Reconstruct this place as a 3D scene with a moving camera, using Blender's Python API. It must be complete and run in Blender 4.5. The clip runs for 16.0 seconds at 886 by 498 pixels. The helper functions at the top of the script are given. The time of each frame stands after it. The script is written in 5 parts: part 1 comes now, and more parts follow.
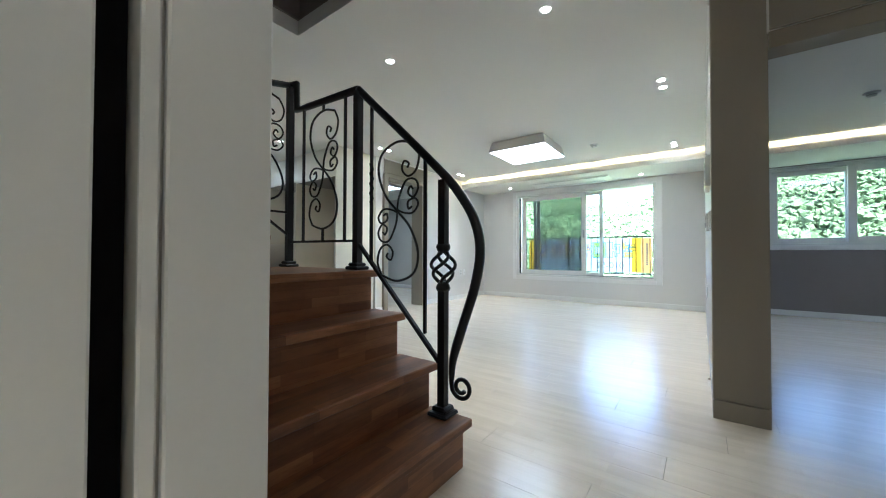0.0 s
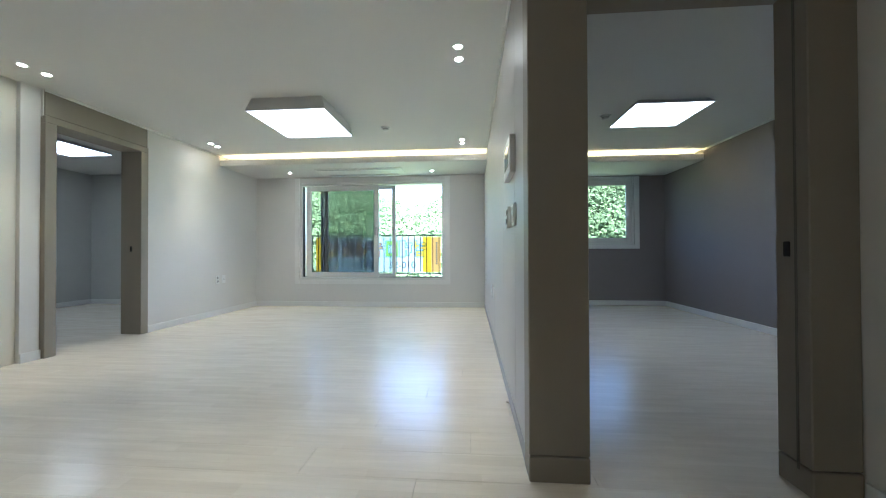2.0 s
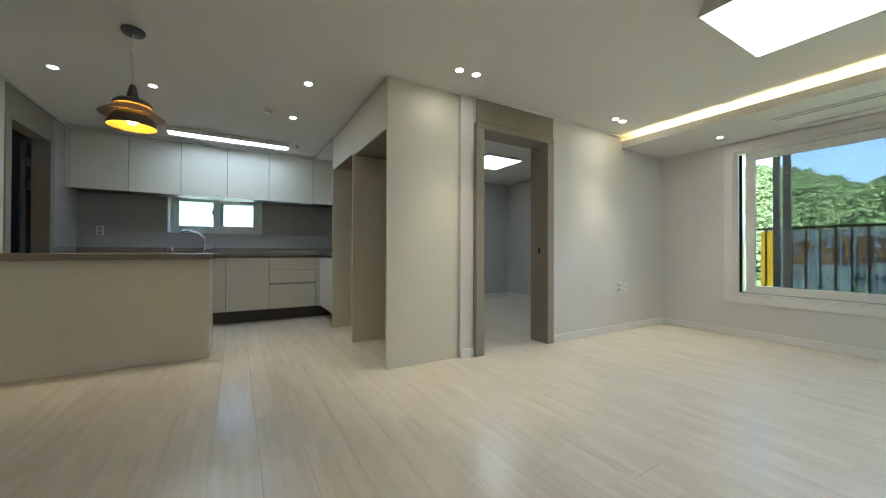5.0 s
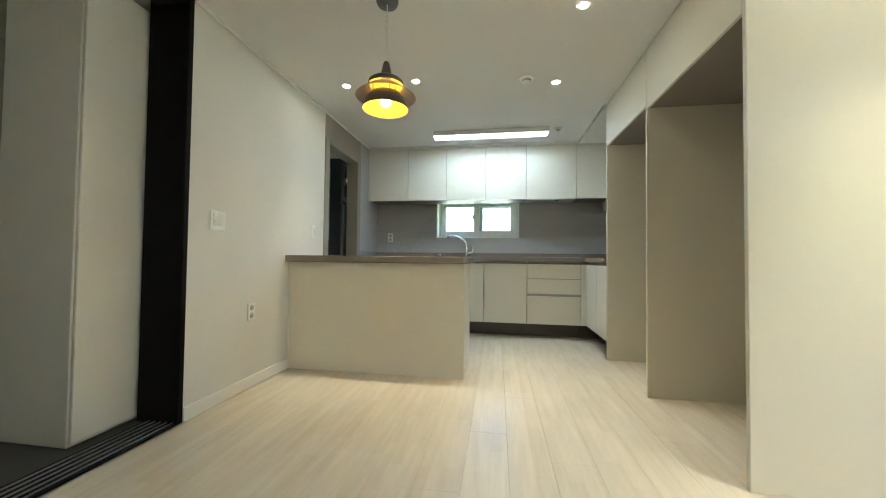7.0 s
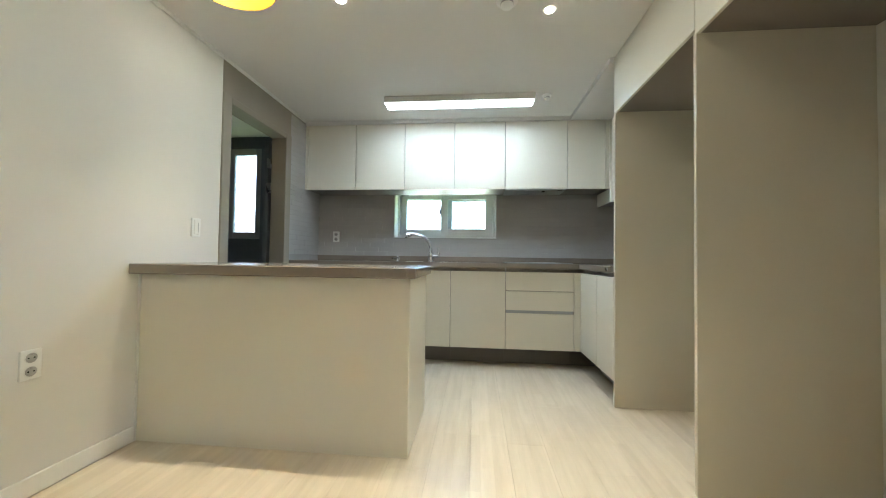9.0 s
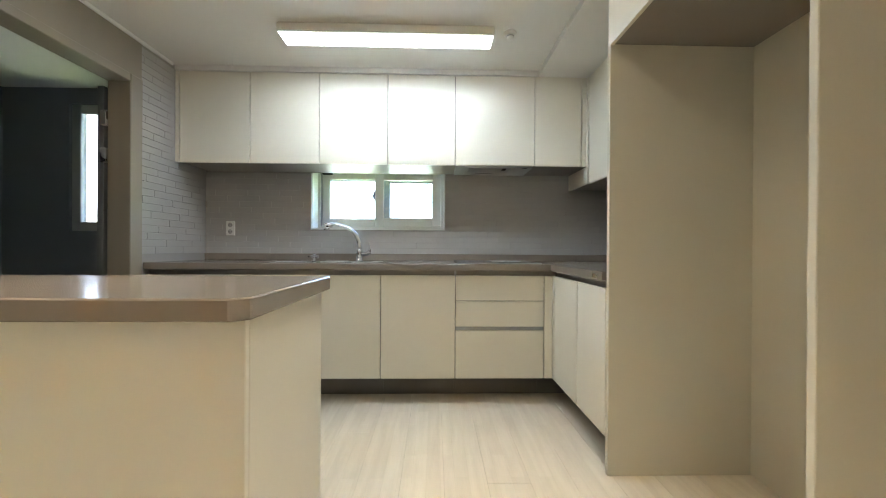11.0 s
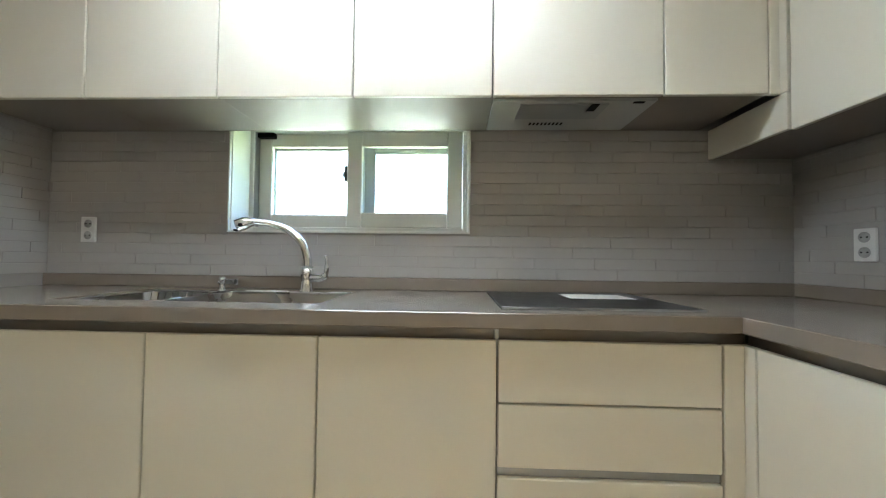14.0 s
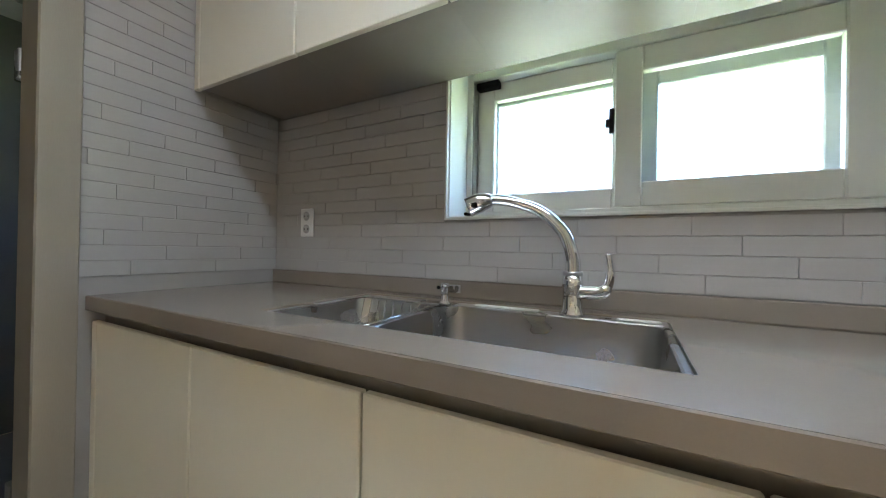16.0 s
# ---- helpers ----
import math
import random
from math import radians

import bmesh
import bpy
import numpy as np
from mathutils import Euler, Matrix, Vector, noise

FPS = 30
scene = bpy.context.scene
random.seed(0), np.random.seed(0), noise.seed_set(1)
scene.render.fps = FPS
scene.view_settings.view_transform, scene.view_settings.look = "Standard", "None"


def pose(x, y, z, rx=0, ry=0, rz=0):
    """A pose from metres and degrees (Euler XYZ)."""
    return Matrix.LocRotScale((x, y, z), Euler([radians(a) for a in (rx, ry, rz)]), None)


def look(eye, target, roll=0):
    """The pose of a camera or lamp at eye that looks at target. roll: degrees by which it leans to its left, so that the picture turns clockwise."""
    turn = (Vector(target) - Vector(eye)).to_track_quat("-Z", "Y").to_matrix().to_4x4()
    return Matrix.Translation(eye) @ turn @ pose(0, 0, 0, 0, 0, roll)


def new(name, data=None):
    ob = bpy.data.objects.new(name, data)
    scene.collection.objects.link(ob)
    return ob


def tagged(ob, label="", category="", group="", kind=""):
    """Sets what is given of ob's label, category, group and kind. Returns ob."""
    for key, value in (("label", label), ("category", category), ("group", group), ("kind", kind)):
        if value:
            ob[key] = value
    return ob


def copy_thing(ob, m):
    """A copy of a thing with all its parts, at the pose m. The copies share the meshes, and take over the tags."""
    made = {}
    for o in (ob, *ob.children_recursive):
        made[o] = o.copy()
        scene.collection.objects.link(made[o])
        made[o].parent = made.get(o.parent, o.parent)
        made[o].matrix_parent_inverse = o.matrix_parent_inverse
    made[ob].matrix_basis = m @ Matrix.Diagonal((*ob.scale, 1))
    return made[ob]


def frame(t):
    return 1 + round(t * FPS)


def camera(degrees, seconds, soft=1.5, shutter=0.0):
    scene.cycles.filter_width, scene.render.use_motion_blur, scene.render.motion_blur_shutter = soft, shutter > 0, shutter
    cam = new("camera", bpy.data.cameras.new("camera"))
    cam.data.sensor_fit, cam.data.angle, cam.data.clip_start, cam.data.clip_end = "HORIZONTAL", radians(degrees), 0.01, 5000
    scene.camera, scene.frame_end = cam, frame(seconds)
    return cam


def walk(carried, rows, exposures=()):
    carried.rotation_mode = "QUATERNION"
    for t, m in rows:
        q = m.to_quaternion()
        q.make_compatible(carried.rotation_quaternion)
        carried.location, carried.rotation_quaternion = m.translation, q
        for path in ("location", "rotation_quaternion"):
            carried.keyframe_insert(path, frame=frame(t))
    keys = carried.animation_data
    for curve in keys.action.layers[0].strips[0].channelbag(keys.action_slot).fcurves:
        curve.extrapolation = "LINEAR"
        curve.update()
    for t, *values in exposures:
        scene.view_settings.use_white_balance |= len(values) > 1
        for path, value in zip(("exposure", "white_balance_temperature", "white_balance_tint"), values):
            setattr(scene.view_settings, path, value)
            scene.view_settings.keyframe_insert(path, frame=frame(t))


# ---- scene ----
cam = camera(103.0, 16.0, 1.1)
PATH = [
    (0, (3.905, -0.276, 0.881), (2.722, 1.336, 0.911), 0.2),
    (0.5, (3.866, -0.015, 0.904), (3.011, 1.793, 0.93), 0.1),
    (1, (3.797, 0.212, 0.922), (3.262, 2.139, 0.938), 0.2),
    (1.5, (3.769, 0.438, 0.913), (3.552, 2.426, 0.932), 0.0),
    (2, (3.719, 0.714, 0.912), (3.565, 2.708, 0.93), -0.2),
    (2.5, (3.575, 0.945, 0.913), (3.349, 2.932, 0.925), 0.1),
    (3, (3.451, 1.172, 0.927), (3.066, 3.134, 0.927), 0.2),
    (3.5, (3.309, 1.382, 0.941), (2.525, 3.222, 0.94), 0.1),
    (4, (3.114, 1.519, 0.952), (1.925, 3.128, 0.944), 0.5),
    (4.5, (2.873, 1.576, 0.983), (1.387, 2.915, 0.962), 0.6),
    (5, (2.603, 1.647, 0.945), (0.878, 2.658, 0.959), 0.2),
    (5.2, (2.5, 1.66, 0.948), (0.691, 2.514, 0.961), 0.2),
    (7.3, (1.387, 1.689, 0.908), (-0.583, 1.349, 0.962), 0.7),
    (7.5, (1.294, 1.684, 0.915), (-0.677, 1.351, 0.969), 0.8),
    (8, (1.046, 1.729, 0.917), (-0.93, 1.429, 0.985), 0.8),
    (8.5, (0.805, 1.761, 0.945), (-1.173, 1.474, 1.008), 0.8),
    (9, (0.56, 1.762, 0.972), (-1.431, 1.574, 1.021), 0.8),
    (9.5, (0.318, 1.79, 0.968), (-1.681, 1.748, 1.016), 0.8),
    (11.8, (-0.67, 1.907, 1.059), (-2.669, 1.959, 1.055), 0.4),
    (12, (-0.78, 1.904, 1.055), (-2.779, 1.952, 1.055), 0.5),
    (12.5, (-1.039, 1.91, 1.064), (-3.039, 1.947, 1.073), 0.5),
    (13, (-1.263, 1.95, 1.061), (-3.263, 1.974, 1.084), 0.5),
    (13.5, (-1.463, 1.938, 1.062), (-3.463, 1.902, 1.105), 0.6),
    (14, (-1.666, 1.913, 1.074), (-3.664, 1.837, 1.127), 0.7),
    (14.5, (-1.847, 1.885, 1.072), (-3.844, 1.791, 1.115), 0.6),
    (15, (-1.993, 1.781, 1.075), (-3.977, 1.528, 1.111), 0.6),
    (15.5, (-2.113, 1.584, 1.077), (-4.022, 0.989, 1.112), 1.0),
    (16, (-2.198, 1.414, 1.081), (-3.961, 0.470, 1.089), 1.0),
]
walk(cam, [(t, look(eye, target, roll)) for t, eye, target, roll in PATH],
     exposures=[(0, 4.8, 4850, 6), (0.5, 4.6, 4900, 5), (1.5, 4.45, 4900, 5), (3.5, 3.95, 5050, 5), (4.5, 3.95, 5250, 4), (5.2, 4.35, 5600, 3), (7.3, 5.15, 5850, 0), (9.5, 5.3, 5900, 5), (12, 5.45, 6400, 9), (14, 5.3, 6350, 8), (16, 5.15, 6250, 11)])

# ---- light ----
w = bpy.data.worlds.new("sky_world")
scene.world = w
w.use_nodes = True
sky = w.node_tree.nodes.new("ShaderNodeTexSky")
sky.sky_type, sky.sun_disc, sky.sun_elevation, sky.sun_rotation = "NISHITA", False, radians(52), 2.7
sky.air_density, sky.dust_density = 0.7, 5.0
w.node_tree.links.new(sky.outputs[0], w.node_tree.nodes["Background"].inputs[0])
w.node_tree.nodes["Background"].inputs[1].default_value = 0.15
sun = new("sun", bpy.data.lights.new("sun", "SUN"))
sun.data.energy, sun.data.angle, sun.data.color = 5.0, radians(0.5), (1.0, 0.95, 0.87)
sun.matrix_world = look((16, -34, 48), (0, 0, 0))

# ---- materials ----
def material(name, color, rough=0.5, metal=0.0, vary=0.06, scale=2.5, grain=120.0, bump=0.05, coat=0.0, alpha_mix=None, stretch=(1, 1, 1), per_object=0.0, dark=None, strips=False, per_island=0.0):
    m = bpy.data.materials.new(name)
    m.use_nodes = True
    nt = m.node_tree
    N, L = nt.nodes, nt.links
    p = N["Principled BSDF"]
    p.inputs["Roughness"].default_value, p.inputs["Metallic"].default_value = rough, metal
    p.inputs["Coat Weight"].default_value = coat
    p.inputs["Coat Roughness"].default_value = 0.12
    geo = N.new("ShaderNodeNewGeometry")
    mp = N.new("ShaderNodeMapping")
    mp.inputs["Scale"].default_value = stretch
    L.new(geo.outputs["Position"], mp.inputs["Vector"])
    big = N.new("ShaderNodeTexNoise")
    big.inputs["Scale"].default_value, big.inputs["Detail"].default_value = scale, 4
    fine = N.new("ShaderNodeTexNoise")
    fine.inputs["Scale"].default_value, fine.inputs["Detail"].default_value = grain, 3
    L.new(mp.outputs[0], big.inputs["Vector"])
    L.new(mp.outputs[0], fine.inputs["Vector"])
    add = N.new("ShaderNodeMath")
    add.operation = "MULTIPLY_ADD"
    add.inputs[1].default_value = 0.35
    L.new(fine.outputs[0], add.inputs[0])
    L.new(big.outputs[0], add.inputs[2])
    src = add.outputs[0]
    if per_object:
        oi = N.new("ShaderNodeObjectInfo")
        a2 = N.new("ShaderNodeMath")
        a2.operation = "MULTIPLY_ADD"
        a2.inputs[1].default_value = per_object
        L.new(oi.outputs["Random"], a2.inputs[0])
        L.new(src, a2.inputs[2])
        src = a2.outputs[0]
    if per_island:
        a3 = N.new("ShaderNodeMath")
        a3.operation = "MULTIPLY_ADD"
        a3.inputs[1].default_value = per_island
        L.new(geo.outputs["Random Per Island"], a3.inputs[0])
        L.new(src, a3.inputs[2])
        src = a3.outputs[0]
    ramp = N.new("ShaderNodeValToRGB")
    lo = dark or tuple(c * (1 - vary) for c in color)
    hi = tuple(min(1, c * (1 + vary)) for c in color)
    ramp.color_ramp.elements[0].position, ramp.color_ramp.elements[1].position = 0.4, 0.95 + per_object + per_island
    ramp.color_ramp.elements[0].color, ramp.color_ramp.elements[1].color = (*lo, 1), (*hi, 1)
    L.new(src, ramp.inputs[0])
    if strips:
        br = N.new("ShaderNodeTexBrick")
        br.offset, br.offset_frequency = 0.37, 2
        br.inputs["Scale"].default_value, br.inputs["Mortar Size"].default_value = 1.0, 0.0004
        br.inputs["Brick Width"].default_value, br.inputs["Row Height"].default_value = 0.47, 0.064
        br.inputs["Color1"].default_value, br.inputs["Color2"].default_value, br.inputs["Mortar"].default_value = (1, 1, 1, 1), (0.935, 0.925, 0.91, 1), (0.86, 0.84, 0.80, 1)
        if strips == "block":   # narrow staves running across the stair
            br.inputs["Brick Width"].default_value, br.inputs["Row Height"].default_value = 0.38, 0.042
            br.inputs["Color2"].default_value, br.inputs["Mortar"].default_value = (0.50, 0.46, 0.42, 1), (0.4, 0.36, 0.32, 1)
            sep, com, tot = N.new("ShaderNodeSeparateXYZ"), N.new("ShaderNodeCombineXYZ"), N.new("ShaderNodeMath")
            L.new(geo.outputs["Position"], sep.inputs[0])
            L.new(sep.outputs[0], tot.inputs[0])
            L.new(sep.outputs[2], tot.inputs[1])
            L.new(sep.outputs[1], com.inputs[0])
            L.new(tot.outputs[0], com.inputs[1])
            L.new(com.outputs[0], br.inputs["Vector"])
        else:
            L.new(geo.outputs["Position"], br.inputs["Vector"])
        mul = N.new("ShaderNodeMix")
        mul.data_type, mul.blend_type = "RGBA", "MULTIPLY"
        mul.inputs[0].default_value = 1.0
        L.new(ramp.outputs[0], mul.inputs[6])
        L.new(br.outputs[0], mul.inputs[7])
        L.new(mul.outputs[2], p.inputs["Base Color"])
    else:
        L.new(ramp.outputs[0], p.inputs["Base Color"])
    rr = N.new("ShaderNodeMapRange")
    rr.inputs[3].default_value, rr.inputs[4].default_value = max(0.02, rough * 0.85), min(1, rough * 1.15)
    L.new(big.outputs[0], rr.inputs[0])
    L.new(rr.outputs[0], p.inputs["Roughness"])
    if bump:
        b = N.new("ShaderNodeBump")
        b.inputs["Strength"].default_value, b.inputs["Distance"].default_value = bump, 0.004
        L.new(fine.outputs[0], b.inputs["Height"])
        L.new(b.outputs[0], p.inputs["Normal"])
    return m


def glow(name, color, strength):
    m = bpy.data.materials.new(name)
    m.use_nodes = True
    p = m.node_tree.nodes["Principled BSDF"]
    p.inputs["Base Color"].default_value = (0.8, 0.8, 0.8, 1)
    p.inputs["Emission Color"].default_value = (*color, 1)
    p.inputs["Emission Strength"].default_value = strength
    return m


def glass_material(name, tint=(0.95, 0.98, 0.97), rough=0.0, through_part=0.9):
    m = bpy.data.materials.new(name)
    m.use_nodes = True
    nt = m.node_tree
    out = nt.nodes["Material Output"]
    tr, gl, mix = nt.nodes.new("ShaderNodeBsdfTransparent"), nt.nodes.new("ShaderNodeBsdfGlossy"), nt.nodes.new("ShaderNodeMixShader")
    tr.inputs[0].default_value = (*tint, 1)
    gl.inputs["Roughness"].default_value = rough
    mix.inputs[0].default_value = 1 - through_part
    nt.links.new(tr.outputs[0], mix.inputs[1])
    nt.links.new(gl.outputs[0], mix.inputs[2])
    nt.links.new(mix.outputs[0], out.inputs[0])
    return m


WALL = material("wallpaper_white", (0.69, 0.67, 0.635), 0.75, vary=0.04, scale=1.2, grain=260, bump=0.10)
WALL_HALL = material("wallpaper_cream", (0.66, 0.63, 0.57), 0.75, vary=0.04, scale=1.2, grain=260, bump=0.10)
WALL_PANEL = material("wall_panel_grey_white", (0.49, 0.47, 0.44), 0.5, vary=0.04, scale=1.5, grain=320, bump=0.06)
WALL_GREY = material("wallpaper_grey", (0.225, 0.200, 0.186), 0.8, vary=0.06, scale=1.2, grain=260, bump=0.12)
WALL_BED = material("wallpaper_pale_grey", (0.50, 0.50, 0.465), 0.8, vary=0.05, scale=1.2, grain=260, bump=0.12)
CEIL = material("ceiling_paper", (0.72, 0.71, 0.68), 0.85, vary=0.03, scale=0.8, grain=300, bump=0.08)
TRIM = material("white_trim", (0.76, 0.75, 0.72), 0.45, vary=0.03, grain=90, bump=0.02)
TAUPE = material("taupe_door_frame", (0.28, 0.247, 0.195), 0.5, vary=0.06, scale=2, grain=160, bump=0.05, stretch=(3, 3, 0.4))
FLOORM = material("whitewashed_maple", (0.76, 0.69, 0.57), 0.24, vary=0.06, scale=3.0, grain=26, bump=0.02, stretch=(0.9, 9, 9), per_object=0.12, dark=(0.69, 0.62, 0.50), strips=True)
SUBFLOOR = material("floor_joint_shadow", (0.56, 0.50, 0.41), 0.6, vary=0.05)
CAB = material("cream_cabinet_lacquer", (0.70, 0.665, 0.57), 0.38, vary=0.025, scale=1.0, grain=200, bump=0.015)
# cabinet cream made darker: the shade inside the niches is in the colour
CAB_IN = material("shaded_niche_cream", (0.62, 0.575, 0.47), 0.5, vary=0.04, scale=1.5, grain=200, bump=0.02)
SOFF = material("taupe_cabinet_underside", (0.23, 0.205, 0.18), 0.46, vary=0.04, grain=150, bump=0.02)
TOP = material("taupe_solid_surface", (0.235, 0.200, 0.165), 0.2, vary=0.06, scale=5, grain=420, bump=0.01, coat=0.3)
CHANNEL = material("satin_taupe_channel", (0.24, 0.215, 0.19), 0.38, metal=0.5, vary=0.03, bump=0.0)
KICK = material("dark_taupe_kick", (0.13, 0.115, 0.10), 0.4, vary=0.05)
TILE = material("grey_taupe_tile", (0.38, 0.362, 0.345), 0.35, vary=0.05, scale=4, grain=160, bump=0.04, per_object=0.35)
GROUT = material("pale_grey_grout", (0.335, 0.318, 0.30), 0.85, vary=0.05, grain=300, bump=0.1)
WOOD = material("acacia_stair_wood", (0.31, 0.137, 0.058), 0.4, vary=0.25, scale=5, grain=30, bump=0.04, stretch=(7, 1.0, 7), per_object=0.3, dark=(0.13, 0.052, 0.022), strips="block")
IRON = material("black_wrought_iron", (0.012, 0.012, 0.013), 0.38, metal=0.3, vary=0.2, grain=200, bump=0.06)
BLACK = material("black_sliding_frame", (0.006, 0.0055, 0.0055), 0.6, vary=0.15)
STEEL = material("brushed_steel", (0.40, 0.39, 0.38), 0.28, metal=1.0, vary=0.04, scale=6, grain=90, bump=0.0)
CHROME = material("chrome", (0.82, 0.83, 0.85), 0.06, metal=1.0, vary=0.02, bump=0.0)
HOBG = material("black_ceramic_glass", (0.012, 0.012, 0.013), 0.3, vary=0.2, scale=14, grain=60, bump=0.01)
WHITEP = material("white_plastic", (0.78, 0.78, 0.76), 0.35, vary=0.02, bump=0.0)
# grey puts the shade of the sunken sockets into the colour
SOCKET = material("socket_well_shade", (0.42, 0.42, 0.41), 0.45, vary=0.02, bump=0.0)
GREYP = material("grey_plastic", (0.32, 0.32, 0.32), 0.4, vary=0.05, bump=0.0)
SCREEN = material("dark_screen", (0.03, 0.032, 0.033), 0.12, vary=0.1, bump=0.0)
VINYL = material("white_vinyl_frame", (0.70, 0.70, 0.66), 0.35, vary=0.03, bump=0.01)
GREYV = material("grey_vinyl_sash", (0.40, 0.41, 0.40), 0.4, vary=0.04, bump=0.01)
ALU = material("grey_aluminium", (0.35, 0.36, 0.37), 0.35, metal=0.8, vary=0.05)
LAMP_GREY = material("dark_grey_lamp_lacquer", (0.10, 0.10, 0.10), 0.35, vary=0.08, bump=0.0)
LAMP_GOLD = material("gold_lamp_inside", (0.85, 0.55, 0.10), 0.35, metal=0.3, vary=0.03, bump=0.0)
LAMP_PINK = material("copper_lamp_plate", (0.55, 0.40, 0.34), 0.35, metal=0.4, vary=0.05, bump=0.0)
UTIL = material("blue_grey_utility_wall", (0.19, 0.205, 0.215), 0.7, vary=0.05, bump=0.05)
DOORG = material("dark_grey_door_leaf", (0.16, 0.17, 0.175), 0.4, vary=0.06, bump=0.02)
DARKFLOOR = material("dark_entrance_tile", (0.035, 0.033, 0.032), 0.35, vary=0.15)
BANNER = material("white_banner_cloth", (0.80, 0.80, 0.80), 0.6, vary=0.04, bump=0.03)
BAN_Y = material("yellow_print", (0.85, 0.62, 0.12), 0.6, bump=0.0)
BAN_E = material("peach_print", (0.80, 0.56, 0.30), 0.6, bump=0.0)
BAN_O = material("orange_print", (0.95, 0.50, 0.18), 0.6, bump=0.0)
BAN_P = material("purple_print", (0.42, 0.27, 0.48), 0.6, bump=0.0)
BAN_G = material("lime_print", (0.62, 0.95, 0.16), 0.6, bump=0.0)
BAN_B = material("blue_print", (0.30, 0.58, 0.97), 0.6, bump=0.0)
INK = material("grey_blue_print", (0.16, 0.20, 0.32), 0.6, bump=0.0)
PLASTER = material("pale_render", (0.68, 0.69, 0.68), 0.85, vary=0.06, grain=40, bump=0.2)
ROOFG = material("teal_sheet_roof", (0.22, 0.42, 0.40), 0.5, vary=0.12)
EARTH = material("ground_green", (0.07, 0.09, 0.035), 0.95, vary=0.4, scale=0.2, grain=3, bump=0.3)
LEAF = material("summer_foliage", (0.042, 0.066, 0.020), 0.85, vary=0.3, scale=0.5, grain=5.0, bump=1.0, dark=(0.012, 0.024, 0.008), per_island=0.7)
PAPER = material("white_paper_sheet", (0.75, 0.75, 0.74), 0.7, vary=0.02)
PANEL_GLOW = glow("led_panel_diffuser", (1.0, 0.99, 0.97), 0.52)
TUBE_GLOW = glow("led_bar_diffuser", (0.86, 0.98, 1.08), 1.0)
SPOT_GLOW = glow("downlight_warm", (1.0, 0.86, 0.66), 9.0)
COVE_GLOW = glow("cove_strip_warm", (1.0, 0.70, 0.30), 1.5)
BULB_GLOW = glow("filament_bulb", (1.0, 0.62, 0.16), 2.2)
GLASS = glass_material("window_glass", (0.93, 0.97, 0.96), 0.0, 0.93)
GLASS_DIM = glass_material("tinted_window_glass", (0.63, 0.635, 0.63), 0.0, 0.95)
FROST = bpy.data.materials.new("frosted_glass")
FROST.use_nodes = True
FROST.node_tree.nodes["Principled BSDF"].inputs["Base Color"].default_value = (0.85, 0.92, 0.92, 1)
FROST.node_tree.nodes["Principled BSDF"].inputs["Transmission Weight"].default_value = 1.0
FROST.node_tree.nodes["Principled BSDF"].inputs["Roughness"].default_value = 0.35
FROST.node_tree.nodes["Principled BSDF"].inputs["IOR"].default_value = 1.05

BLACK.node_tree.nodes["Principled BSDF"].inputs["IOR"].default_value = 1.2
HOBG.node_tree.nodes["Principled BSDF"].inputs["IOR"].default_value = 1.25
SOFF.node_tree.nodes["Principled BSDF"].inputs["IOR"].default_value = 1.3

for cloth in (BANNER, BAN_Y, BAN_E):
    nt = cloth.node_tree
    tl, mx = nt.nodes.new("ShaderNodeBsdfTranslucent"), nt.nodes.new("ShaderNodeMixShader")
    nt.links.new(nt.nodes["Principled BSDF"].inputs["Base Color"].links[0].from_socket, tl.inputs[0])
    mx.inputs[0].default_value = 0.8
    nt.links.new(nt.nodes["Principled BSDF"].outputs[0], mx.inputs[1])
    nt.links.new(tl.outputs[0], mx.inputs[2])
    nt.links.new(mx.outputs[0], nt.nodes["Material Output"].inputs[0])

# printing ink is a thin film that tints the lit cloth behind it
for ink_film in (BAN_O, BAN_P, BAN_G, BAN_B):
    nt = ink_film.node_tree
    tr, mx = nt.nodes.new("ShaderNodeBsdfTransparent"), nt.nodes.new("ShaderNodeMixShader")
    nt.links.new(nt.nodes["Principled BSDF"].inputs["Base Color"].links[0].from_socket, tr.inputs[0])
    mx.inputs[0].default_value = 0.8
    nt.links.new(nt.nodes["Principled BSDF"].outputs[0], mx.inputs[1])
    nt.links.new(tr.outputs[0], mx.inputs[2])
    nt.links.new(mx.outputs[0], nt.nodes["Material Output"].inputs[0])

